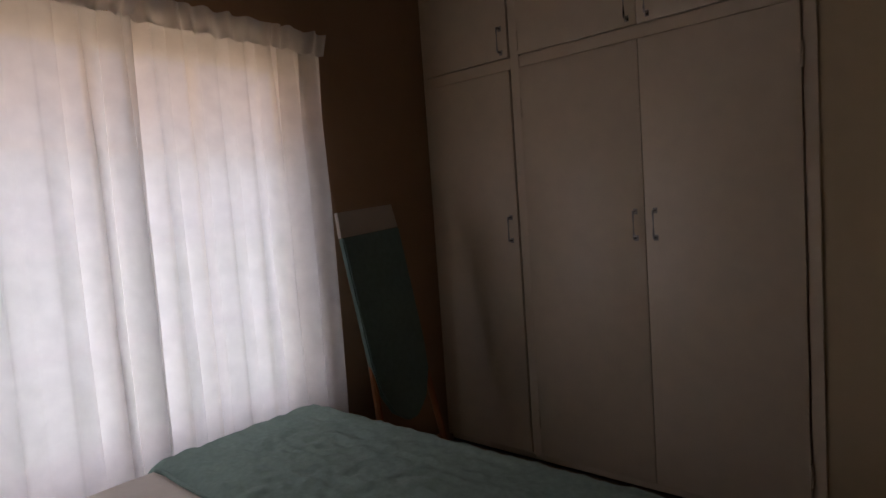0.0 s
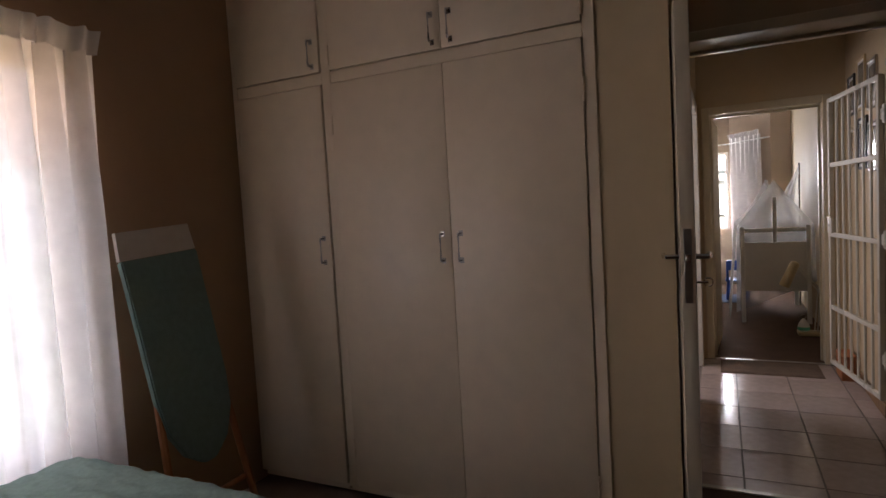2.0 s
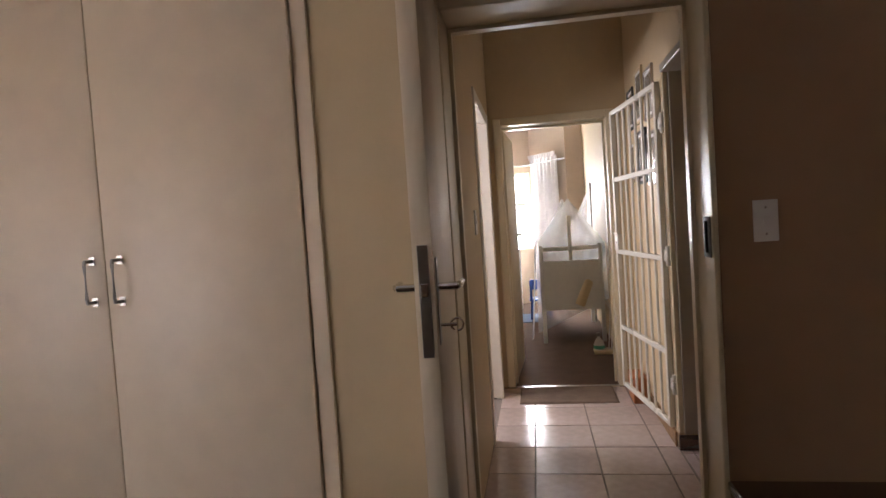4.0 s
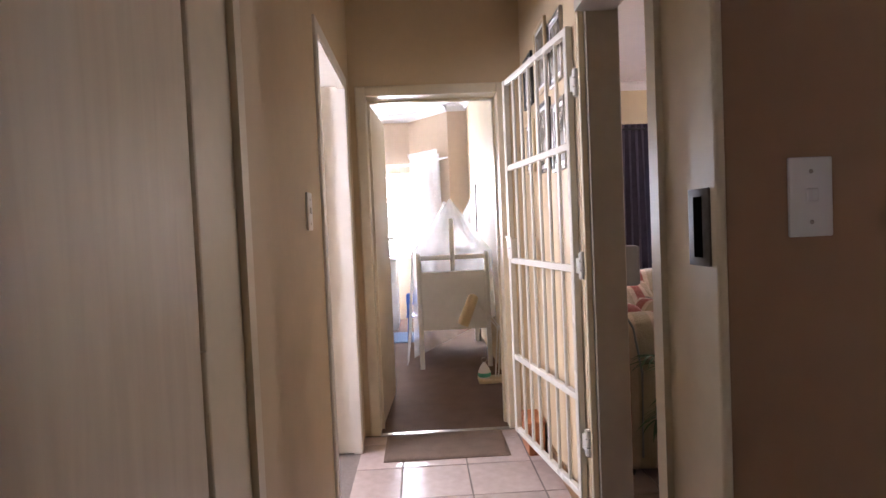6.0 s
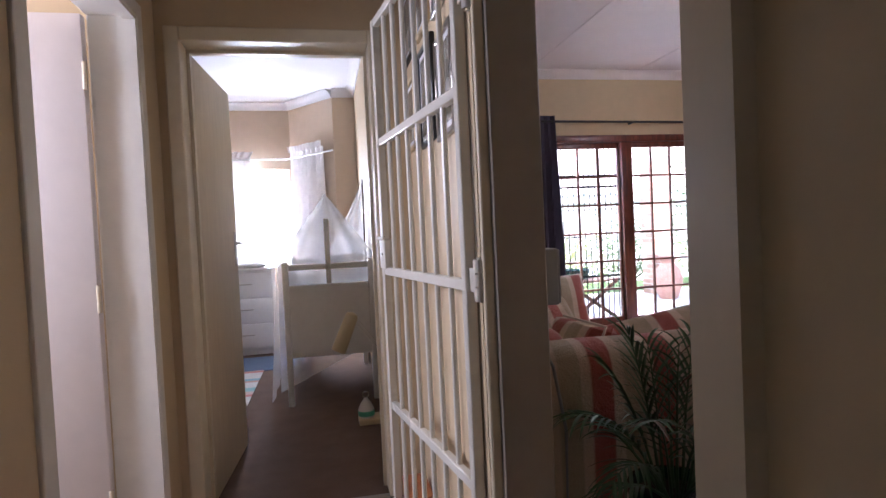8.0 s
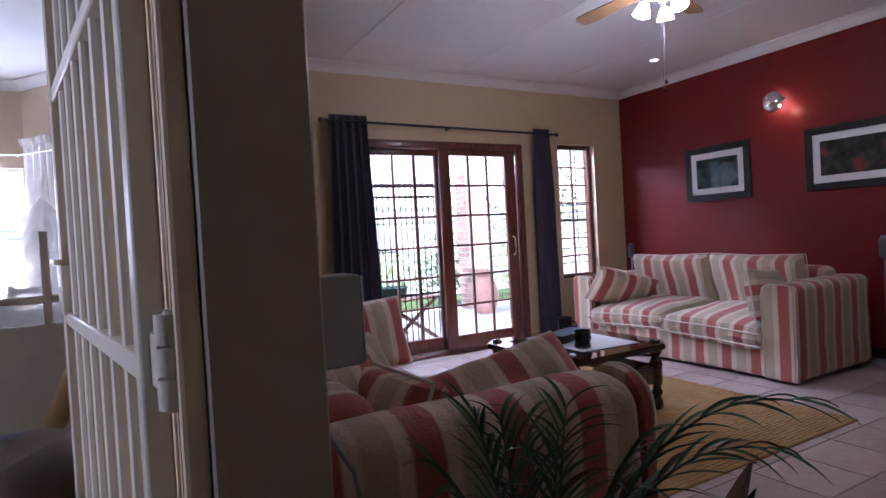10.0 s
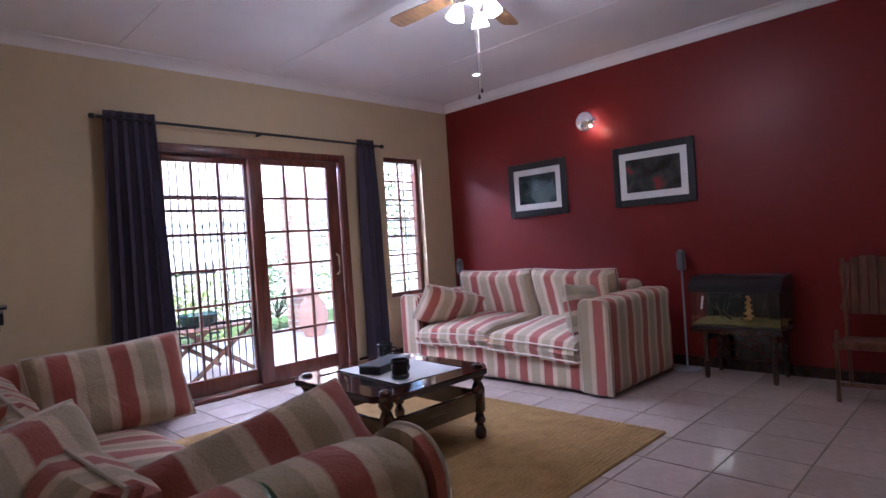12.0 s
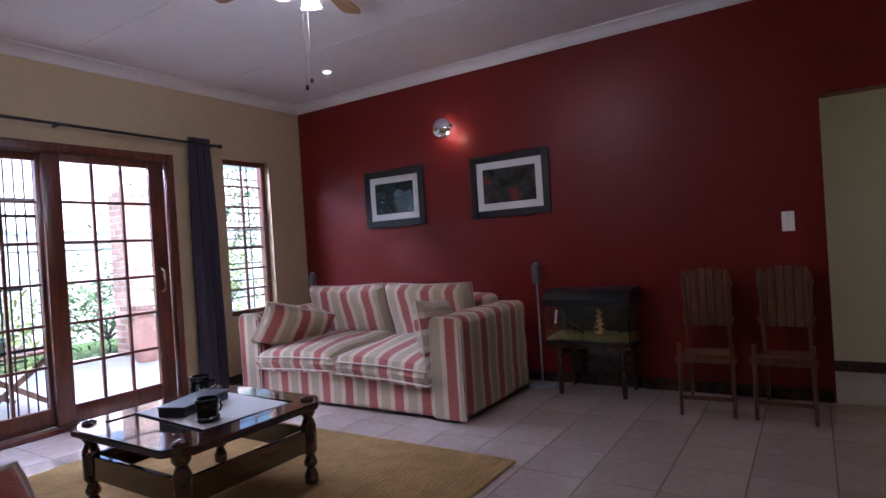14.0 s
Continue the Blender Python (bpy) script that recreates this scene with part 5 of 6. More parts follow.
def fish_tank():
    st = thing("tank_stand", pose(6.12, 5.16, 0), "dark wooden stand under the fish tank", "stand")
    L, D = 0.64, 0.33
    for x in (0.02, D - 0.02):
        for y in (0.06, L - 0.10):
            bm = lathe(new_bm(), [(0.014, 0), (0.02, 0.02), (0.022, 0.20), (0.026, 0.355)], pose(x, y, 0), 12)
            part("leg", bm, "dark_wood", st)
    for y0, y1 in ((0.05, 0.07), (L - 0.11, L - 0.09)):
        bm = new_bm()
        box(bm, 0.03, D - 0.03, y0, y1, 0.29, 0.355, 0.003, 1)
        part("side_rail", bm, "dark_wood", st)
    bm = new_bm()
    box(bm, D - 0.03, D - 0.012, 0.06, L - 0.10, 0.10, 0.355, 0.003, 1)
    part("back_board", bm, "dark_wood", st)
    bm = new_bm()
    box(bm, -0.01, D + 0.0, -0.01, L + 0.01, 0.355, 0.385, 0.006, 2)
    part("top", bm, "dark_wood", st)
    t = thing("fish_tank", pose(6.12, 5.16, 0.385), "small lit fish tank with black hood and yellow gravel", "fish tank")
    bm = new_bm()
    box(bm, 0.0, D - 0.01, 0.0, L, 0.0, 0.02, 0.004, 1)
    part("base_frame", bm, "black_plastic", t)
    bm = new_bm()
    box(bm, 0.002, 0.006, 0.004, L - 0.004, 0.02, 0.285)
    ob = part("front_glass", bm, "glass", t, smooth=False)
    ob.visible_shadow = False
    for y in (0.0, L - 0.004):
        bm = new_bm()
        box(bm, 0.006, D - 0.012, y, y + 0.004, 0.02, 0.285)
        ob = part("side_glass", bm, "glass", t, smooth=False)
        ob.visible_shadow = False
    bm = new_bm()
    box(bm, D - 0.016, D - 0.011, 0.0, L, 0.02, 0.285)
    part("back_panel", bm, "tank_back", t)
    bm = new_bm()
    sheet(bm, lambda u, v: (0.008 + (D - 0.03) * u, 0.006 + (L - 0.012) * v, 0.034 + 0.022 * u + 0.018 * noise.noise(Vector((u * 5, v * 9, 0)))), 12, 24)
    part("gravel", bm, "gravel", t, "yellow gravel bed")
    bm = new_bm()
    for k in range(9):
        lathe(bm, [(0.006, 0), (0.03 - 0.0015 * k, 0.008), (0.026 - 0.0015 * k, 0.018), (0.008, 0.023)], pose(0.16 + 0.006 * math.sin(k * 2), 0.26 + 0.008 * math.cos(k * 3), 0.055 + k * 0.021), 9)
    part("ornament", bm, "rock", t, "stacked orange ornament")
    rnd = random.Random(21)
    for k in range(14):
        y, a = rnd.uniform(0.05, L - 0.05), rnd.uniform(-0.4, 0.4)
        bm = blade(new_bm(), (rnd.uniform(0.14, 0.28), y, 0.05), (0, math.sin(a), 1), rnd.uniform(0.10, 0.20), 0.018, 0.3, rnd.uniform(-1, 1), 6)
        part("water_plant", bm, "weed", t)
    bm = tube(new_bm(), [(0.20, 0.40, 0.05), (0.18, 0.45, 0.11), (0.2, 0.52, 0.13), (0.18, 0.57, 0.20)], 0.013, 7, 0.005)
    part("driftwood", bm, "bark_tank", t, "dark branch of driftwood")
    bm = new_bm()
    rod(bm, (0.05, L - 0.07, 0.15), (0.05, L - 0.085, 0.25), 0.008, 8)
    part("heater", bm, "white_plastic", t)
    bm = prism(new_bm(), [(0.0, 0.0), (0.0, 0.045), (0.05, 0.10), (0.12, 0.115), (D - 0.012, 0.115), (D - 0.012, 0.0)], -0.008, L + 0.008, Matrix.Translation((0, L, 0.287)) @ Matrix.Rotation(radians(90), 4, "X"))
    part("hood", bm, "black_plastic", t, "curved black hood")
    bm = new_bm()
    rod(bm, (0.10, L - 0.22, 0.281), (0.10, L - 0.06, 0.281), 0.005, 8)
    part("light_tube", bm, "tank_light", t)


fish_tank()


def satellite(m, h_stand, label, bend=True):
    """A small loudspeaker on a thin stand."""
    t = thing("speaker_stand", m, "thin grey speaker stand with a flat foot", "speaker stand")
    bm = lathe(new_bm(), [(0.11, 0), (0.11, 0.008), (0.03, 0.016), (0.012, 0.03)], None, 24)
    part("foot", bm, "grey_plastic", t)
    bm = tube(new_bm(), [(0, 0, 0.02), (0, 0, h_stand)], 0.009, 8)
    part("pole", bm, "grey_plastic", t)
    s = thing("loudspeaker", m @ pose(0, 0, h_stand), label, "loudspeaker", "satellite speakers")
    bm = new_bm()
    box(bm, -0.032, 0.032, -0.03, 0.03, 0.0, 0.155, 0.014, 3)
    part("cabinet", bm, "grey_dark", s)
    bm = new_bm()
    box(bm, -0.037, -0.032, -0.022, 0.022, 0.012, 0.143, 0.003, 1)
    part("grille", bm, "grey_dark", s)
    bm = lathe(new_bm(), [(0.024, 0), (0.022, 0.012), (0.012, 0.018)], pose(0, 0, 0.155), 14)
    part("cap", bm, "grey_plastic", s)


satellite(pose(6.32, 5.93, 0), 0.83, "small grey loudspeaker beside the fish tank")
satellite(pose(6.36, 8.50, 0), 0.82, "small grey loudspeaker behind the sofa")


def near_speaker():
    m = pose(1.405, 4.86, 0)
    t = thing("speaker_stand", m, "thin grey speaker stand behind the sofa", "speaker stand")
    bm = lathe(new_bm(), [(0.07, 0), (0.07, 0.008), (0.03, 0.016), (0.012, 0.028)], None, 24)
    part("foot", bm, "grey_plastic", t)
    bm = tube(new_bm(), [(0, 0, 0.02), (0, 0, 0.92)], 0.009, 10)
    part("pole", bm, "grey_plastic", t)
    s = thing("loudspeaker", m @ pose(0.0, 0.0, 0.92), "grey-blue box loudspeaker on a thin stand behind the sofa", "loudspeaker", "satellite speakers")
    bm = new_bm()
    box(bm, 0.042, 0.172, -0.005, 0.085, 0.002, 0.192, 0.006, 3)
    part("cabinet", bm, "grey_pale", s)
    bm = new_bm()
    box(bm, 0.172, 0.180, 0.0, 0.08, 0.006, 0.188, 0.003, 1)
    part("grille", bm, "grey_pale", s)
    bm = lathe(new_bm(), [(0.030, -0.018), (0.044, -0.014), (0.048, 0.0), (0.044, 0.014), (0.030, 0.018)], pose(0.036, 0.02, 0.105, 90, 0, 0), 24)
    part("bracket", bm, "grey_plastic", s, "round grey bracket")
    bm = tube(new_bm(), [(0.0, 0.0, 0.0), (0.004, 0.004, 0.05), (0.012, 0.012, 0.09)], 0.010, 8)
    part("neck", bm, "grey_plastic", s)
    bm = tube(new_bm(), [(0.03, -0.012, 0.10), (0.018, -0.03, 0.02), (0.035, -0.052, -0.06), (0.075, -0.06, -0.12), (0.115, -0.062, -0.19), (0.15, -0.065, -0.40), (0.14, -0.07, -0.80)], 0.0055, 8)
    part("cable", bm, "grey_plastic", s)


near_speaker()


def black_cabinet():
    t = thing("black_cabinet", pose(1.61, 7.42, 0), "narrow black wooden cabinet behind the end of the sofa", "cabinet")
    bm = new_bm()
    box(bm, 0.0, 0.36, 0.0, 0.42, 0.0, 0.90, 0.005, 1)
    part("body", bm, "black_plastic", t)
    bm = new_bm()
    box(bm, -0.01, 0.37, -0.02, 0.43, 0.90, 0.93, 0.004, 1)
    part("top", bm, "black_plastic", t)
    bm = new_bm()
    box(bm, 0.012, 0.348, -0.016, -0.0005, 0.06, 0.885, 0.003, 1)
    part("door", bm, "black_plastic", t)
    b = thing("black_player", pose(1.77, 7.46, 0.93, 0, 0, -8), "black flat player lying on the cabinet", "player")
    bm = new_bm()
    box(bm, 0.0, 0.23, 0.0, 0.28, 0.0, 0.055, 0.003, 1)
    part("body", bm, "black_plastic", b)
    bm = new_bm()
    box(bm, -0.02, 0.25, -0.01, 0.26, 0.0555, 0.068, 0.003, 1, pose(0, 0, 0.006, 0, -3, 0))
    part("lid", bm, "black_plastic", b)
    s = thing("white_box", pose(1.645, 7.44, 0.93, 0, 0, 8), "small white plastic box on the black cabinet", "router")
    bm = new_bm()
    box(bm, 0.0, 0.105, 0.0, 0.07, 0.0, 0.145, 0.006, 2)
    part("body", bm, "white_plastic", s)
    bm = tube(new_bm(), [(0.0, 0.03, 0.115), (-0.035, 0.01, 0.10), (-0.03, -0.03, 0.03), (0.02, -0.065, -0.06), (0.10, -0.075, -0.16), (0.16, -0.06, -0.30)], 0.006, 6)
    part("cable", bm, "white_plastic", s)


black_cabinet()


def slat_chair(m, label):
    """A low folding chair with a slatted, arched back; local front towards -x."""
    t = thing("slatted_chair", m, label, "chair", "slatted chairs")
    W, mt = 0.33, "chair_wood"
    for y in (-W / 2, W / 2 - 0.022):
        bm = new_bm()
        box(bm, 0, 0.04, y, y + 0.022, 0, 0.46, 0.004, 1, pose(-0.26, 0, 0.0, 0, 4, 0))
        part("front_leg", bm, mt, t)
        bm = new_bm()
        box(bm, 0, 0.035, y + (0.024 if y < 0 else -0.024), y + (0.046 if y < 0 else -0.002), 0, 0.92, 0.004, 1, pose(0.20, 0, 0.0, 0, -10, 0) @ pose(-0.02, 0, 0))
        part("back_leg", bm, mt, t)
    bm = new_bm()
    box(bm, -0.245, -0.225, -W / 2, W / 2, 0.10, 0.125, 0.003, 1)
    part("stretcher", bm, mt, t)
    bm = new_bm()
    box(bm, -0.235, -0.21, -W / 2 - 0.012, W / 2 + 0.012, 0.335, 0.375, 0.004, 1)
    part("seat_rail", bm, mt, t)
    for k in range(6):
        bm = new_bm()
        box(bm, -0.245 + k * 0.062, -0.195 + k * 0.062, -W / 2 + 0.024, W / 2 - 0.024, 0.376 - 0.005 * k, 0.392 - 0.005 * k, 0.003, 1)
        part("seat_slat", bm, mt, t)
    lean = pose(0.115, 0, 0.52, 0, 9, 0)
    for k in range(6):
        y = -W / 2 + 0.012 + k * (W - 0.024) / 6
        w = (W - 0.024) / 6 - 0.006
        top = 0.355 + 0.045 * (1 - ((k - 2.5) / 2.5) ** 2)
        bm = new_bm()
        box(bm, -0.012, 0.0, y, y + w, 0.0, top, 0.003, 1, lean)
        part("back_slat", bm, mt, t)
    for z in (0.03, 0.27):
        bm = new_bm()
        box(bm, 0.0, 0.018, -W / 2 + 0.002, W / 2 - 0.002, z, z + 0.04, 0.003, 1, lean)
        part("back_rail", bm, mt, t)
    return t


slat_chair(pose(6.16, 4.66, 0, 0, 0, 4), "low brown slatted wooden chair against the red wall")
slat_chair(pose(6.18, 4.21, 0, 0, 0, -2), "low brown slatted wooden chair next to the passage opening")

# ---- plants ----
M["frond"] = mat("palm_leaf", (0.055, 0.12, 0.05), 0.4, vary=0.3, scale=20, rand=0.2)
M["frond_dry"] = mat("dry_leaf_tip", (0.10, 0.06, 0.03), 0.6, vary=0.3, scale=20)
M["broad"] = mat("broad_leaf", (0.025, 0.06, 0.025), 0.3, vary=0.3, scale=15)
M["petal"] = mat("purple_petal", (0.30, 0.08, 0.28), 0.6, vary=0.2, scale=30)
M["pale_leaf"] = mat("pale_mottled_leaf", (0.24, 0.17, 0.14), 0.5, vary=0.3, scale=25)
M["pot_green"] = mat("green_glazed_pot", (0.02, 0.06, 0.045), 0.25, vary=0.15)
M["soil"] = mat("potting_soil", (0.03, 0.02, 0.013), 0.95, vary=0.4, scale=40, bump=1.0)


def palm(m, fronds, leaf, label, seed, pot_r=0.125, pot_h=0.40):
    rnd = random.Random(seed)
    pt = thing("plant_pot", m, "green glazed plant pot on the floor", "plant pot")
    bm = lathe(new_bm(), [(pot_r * 0.72, 0), (pot_r * 0.76, 0.01), (pot_r, pot_h - 0.04), (pot_r * 1.06, pot_h - 0.035), (pot_r * 1.06, pot_h), (pot_r * 0.97, pot_h), (pot_r * 0.95, pot_h - 0.04)], None, 28)
    part("pot", bm, "pot_green", pt)
    bm = lathe(new_bm(), [(pot_r * 0.94, pot_h - 0.06), (pot_r * 0.9, pot_h - 0.035), (0.01, pot_h - 0.03)], None, 20)
    part("soil", bm, "soil", pt)
    t = thing("potted_palm", m @ pose(0, 0, pot_h - 0.035), label, "house plant")
    for k, (az, el, ln, droop) in enumerate(fronds):
        a, e = radians(az), radians(el)
        d = Vector((math.cos(a) * math.cos(e), math.sin(a) * math.cos(e), math.sin(e)))
        p = Vector((0.04 * math.cos(a), 0.04 * math.sin(a), 0))
        pts, dirs, n = [], [], 14
        for i in range(n + 1):
            pts.append(p.copy())
            dirs.append(d.copy())
            d = (d + Vector((0, 0, -droop / n * (0.35 + i / n)))).normalized()
            p = p + d * ln / n
        stem = new_bm()
        tube(stem, pts, 0.006, 6, 0.0015)
        fr = part("frond", stem, "frond", t)
        for i in range(5, n + 1):
            u = i / n
            side = dirs[i].cross(UP).normalized()
            for sg in (-1, 1):
                way = dirs[i] * 1.0 + side * sg * 0.55 + UP * 0.10
                bm = blade(new_bm(), pts[i], way, leaf * (1 - 0.8 * abs(u - 0.6)) * rnd.uniform(0.8, 1.15), 0.0125, rnd.uniform(0.6, 1.4), rnd.uniform(-0.5, 0.5), 6)
                part("leaflet", bm, "frond" if rnd.random() < 0.93 else "frond_dry", fr)
    return t


palm(pose(1.80, 4.58, 0), [(20, 84, 0.46, 1.2), (100, 86, 0.44, 1.2), (160, 78, 0.42, 1.3), (195, 66, 0.44, 1.6), (215, 56, 0.40, 1.8), (265, 72, 0.38, 1.5), (-46, 77, 0.70, 2.5),
                           (-36, 74, 0.60, 2.4), (-60, 72, 0.52, 2.2), (250, 84, 0.48, 1.2), (-90, 50, 0.36, 1.8), (300, 80, 0.46, 1.4), (180, 84, 0.50, 1.3), (230, 70, 0.44, 1.8),
                           (140, 62, 0.36, 1.7), (60, 80, 0.42, 1.3), (205, 40, 0.36, 1.6), (280, 60, 0.34, 1.8)],
     0.16, "green potted palm with arching fronds behind the sofa arm", 5)


def flower_pot():
    m = pose(2.12, 4.50, 0)
    rnd = random.Random(3)
    pt = thing("plant_pot", m, "small dark plant pot on the floor", "plant pot")
    bm = lathe(new_bm(), [(0.085, 0), (0.09, 0.01), (0.115, 0.34), (0.122, 0.345), (0.122, 0.37), (0.11, 0.37), (0.108, 0.33)], None, 24)
    part("pot", bm, "pot_green", pt)
    bm = lathe(new_bm(), [(0.108, 0.31), (0.10, 0.335), (0.01, 0.34)], None, 18)
    part("soil", bm, "soil", pt)
    t = thing("flowering_plant", m @ pose(0, 0, 0.335), "broad-leaved pot plant with mottled leaves and purple flowers", "house plant")
    for k in range(9):
        a = rnd.uniform(0, 6.28)
        bm = new_bm()
        way = (math.cos(a) * 0.5, math.sin(a) * 0.5, 1)
        blade(bm, (0.03 * math.cos(a), 0.03 * math.sin(a), 0), way, rnd.uniform(0.24, 0.40), 0.075, 0.5)
        part("leaf", bm, "broad" if k % 3 else "pale_leaf", t)
    for k in range(7):
        a = rnd.uniform(0, 6.28)
        r = rnd.uniform(0.05, 0.13)
        c = Vector((r * math.cos(a), r * math.sin(a), rnd.uniform(0.12, 0.2)))
        st = tube(new_bm(), [(0.01 * math.cos(a), 0.01 * math.sin(a), 0), c * 0.6, c], 0.002, 5)
        stem = part("flower_stem", st, "broad", t)
        bm = new_bm()
        for j in range(6):
            b = j * 1.047
            blade(bm, c, (math.cos(b), math.sin(b), 0.5), 0.035, 0.026, 0.6, 0, 4)
        part("flower", bm, "petal", stem)


flower_pot()

# ---- nursery ----


def crib():
    t = thing("crib", pose(0.50, 7.20, 0), "white wooden crib draped with a net", "crib")
    W, L = 0.64, 1.20
    for x in (0.0, W - 0.04):
        for y in (0.0, L - 0.04):
            bm = new_bm()
            box(bm, x, x + 0.04, y, y + 0.04, 0.0, 1.02, 0.005, 2)
            part("post", bm, "white_paint", t)
    for y in (0.008, L - 0.032):
        bm = new_bm()
        box(bm, 0.04, W - 0.04, y, y + 0.024, 0.34, 0.855, 0.004, 1)
        part("end_board", bm, "white_paint", t)
        bm = new_bm()
        box(bm, 0.04, W - 0.04, y - 0.003, y + 0.027, 0.96, 1.0, 0.004, 1)
        part("end_rail", bm, "white_paint", t)
    for x in (0.008, W - 0.032):
        for z in (0.34, 0.92):
            bm = new_bm()
            box(bm, x, x + 0.024, 0.04, L - 0.04, z, z + 0.045, 0.004, 1)
            part("side_rail", bm, "white_paint", t)
        for k in range(14):
            y = 0.09 + k * (L - 0.18) / 13
            bm = rod(new_bm(), (x + 0.012, y, 0.385), (x + 0.012, y, 0.92), 0.007, 6)
            part("spindle", bm, "white_paint", t)
    bm = new_bm()
    box(bm, 0.036, W - 0.036, 0.04, L - 0.04, 0.40, 0.52, 0.02, 2)
    part("mattress", bm, "sheet", t)
    for y in (0.0, L - 0.03):
        bm = new_bm()
        box(bm, W / 2 - 0.018, W / 2 + 0.018, y - 0.012, y + 0.006, 0.856, 1.32 if y < 0.5 else 1.52, 0.003, 1)
        part("canopy_pole", bm, "white_paint", t)
    bm = rod(new_bm(), (0.655, 1.165, 0.0), (0.665, 1.165, 1.70), 0.009, 8)
    part("net_stick", bm, "dark_wood", t, "dark stick holding up the net")
    n = thing("crib_net", pose(0.50, 7.20, 0), "white mosquito net draped over the crib, trailing to the floor", "net")

    def canopy(u, v):
        # u along the crib, v across from one hem over the ridge to the other
        y = 0.05 + (L + 0.01) * u
        ridge = 1.49 - 0.16 * math.sin(math.pi * u) + 0.05 * u
        s = abs(2 * v - 1)
        sg = 1 if v > 0.5 else -1
        if s < 0.5:
            k = s / 0.5
            x, z = sg * k * (W / 2 + 0.03), ridge + (1.03 - ridge) * k + 0.05 * math.sin(math.pi * k) * (1 - 2 * abs(u - 0.5)) - 0.07 * math.sin(math.pi * k)
        else:
            k = (s - 0.5) / 0.5
            low = 0.03 + 0.25 * max(0, sg) * (0.5 + 0.5 * math.sin(u * 5))
            x, z = sg * (W / 2 + 0.03 + 0.08 * k + 0.008 * math.sin(u * 22 + k * 2)), 1.03 + (low - 1.03) * k
        return (W / 2 + x, y + 0.01 * math.sin(v * 30), z)
    part("canopy", sheet(new_bm(), canopy, 30, 44), "net", n)

    def front(u, v):
        # triangular fall over the end of the crib, caught up on one side
        half = (W / 2 + 0.03) * (min(1, v / 0.42) if v < 0.42 else 1 + 0.10 * (v - 0.42))
        x = (2 * u - 1) * half
        low = 0.10 + 0.34 * u
        z = 1.50 - (1.50 - 1.03) * v / 0.42 if v < 0.42 else 1.03 + (low - 1.03) * (v - 0.42) / 0.58
        y = 0.047 - 0.012 * v + 0.008 * math.sin(u * 26) * v
        return (W / 2 + x, y, z)
    part("front_fall", sheet(new_bm(), front, 30, 28), "net_thin", n)

    def rear_peak(u, v):
        # the far end of the net, caught up on a stick beside the wall
        lo = Vector((0.30 + 0.38 * u, 1.22, 1.02))
        top = Vector((0.655, 1.15, 1.66))
        mid = lo.lerp(top, v ** 1.25)
        return mid + Vector((0, 0.02 * math.sin(u * 15) * (1 - v), -0.03 * math.sin(math.pi * v) * (1 - u)))
    part("rear_peak", sheet(new_bm(), rear_peak, 20, 18), "net", n)


crib()


def desk_lamp():
    t = thing("desk_lamp", pose(1.06, 6.70, 0), "cream jointed desk lamp standing on the carpet", "desk lamp")
    bm = new_bm()
    box(bm, -0.10, 0.10, -0.075, 0.075, 0, 0.035, 0.008, 2)
    part("base", bm, "cream_plastic", t)
    for dx in (-0.012, 0.012):
        bm = rod(new_bm(), (0.05 + dx, 0.0, 0.035), (0.085 + dx, 0.03, 0.42), 0.006, 8)
        part("lower_arm", bm, "white_plastic", t)
        bm = rod(new_bm(), (0.085 + dx, 0.03, 0.42), (-0.11 + dx, 0.03, 0.68), 0.005, 8)
        part("upper_arm", bm, "white_plastic", t)
    bm = lathe(new_bm(), [(0.018, -0.02), (0.02, 0), (0.018, 0.02)], pose(0.085, 0.03, 0.42, 90, 0, 0), 12)
    part("joint", bm, "white_plastic", t)
    m = Matrix.Translation((-0.105, 0.03, 0.69)) @ Vector((-0.10, -0.01, -0.23)).to_track_quat("Z", "Y").to_matrix().to_4x4()
    bm = lathe(new_bm(), [(0.008, -0.01), (0.034, 0.0), (0.042, 0.02), (0.047, 0.24), (0.044, 0.25), (0.01, 0.245)], m, 20)
    part("shade", bm, "cream_plastic", t, "long cream metal shade")
    b = thing("nursery_bottle", pose(1.01, 6.70, 0.035), "small white and green plastic bottle on the lamp base", "bottle")
    bm = lathe(new_bm(), [(0.045, 0), (0.05, 0.01), (0.05, 0.05), (0.035, 0.085), (0.016, 0.11), (0.012, 0.12)], None, 16)
    part("body", bm, "white_plastic", b)
    bm = lathe(new_bm(), [(0.0515, 0.012), (0.052, 0.014), (0.052, 0.04), (0.0515, 0.042)], None, 16)
    part("label_band", bm, mat("green_band", (0.10, 0.45, 0.30), 0.5), b)
    bm = tube(new_bm(), [(0.02 * math.cos(a), 0, 0.14 + 0.02 * math.sin(a)) for a in [k * math.pi / 6 for k in range(13)]], 0.003, 6)
    part("ring", bm, "chrome", b)


desk_lamp()


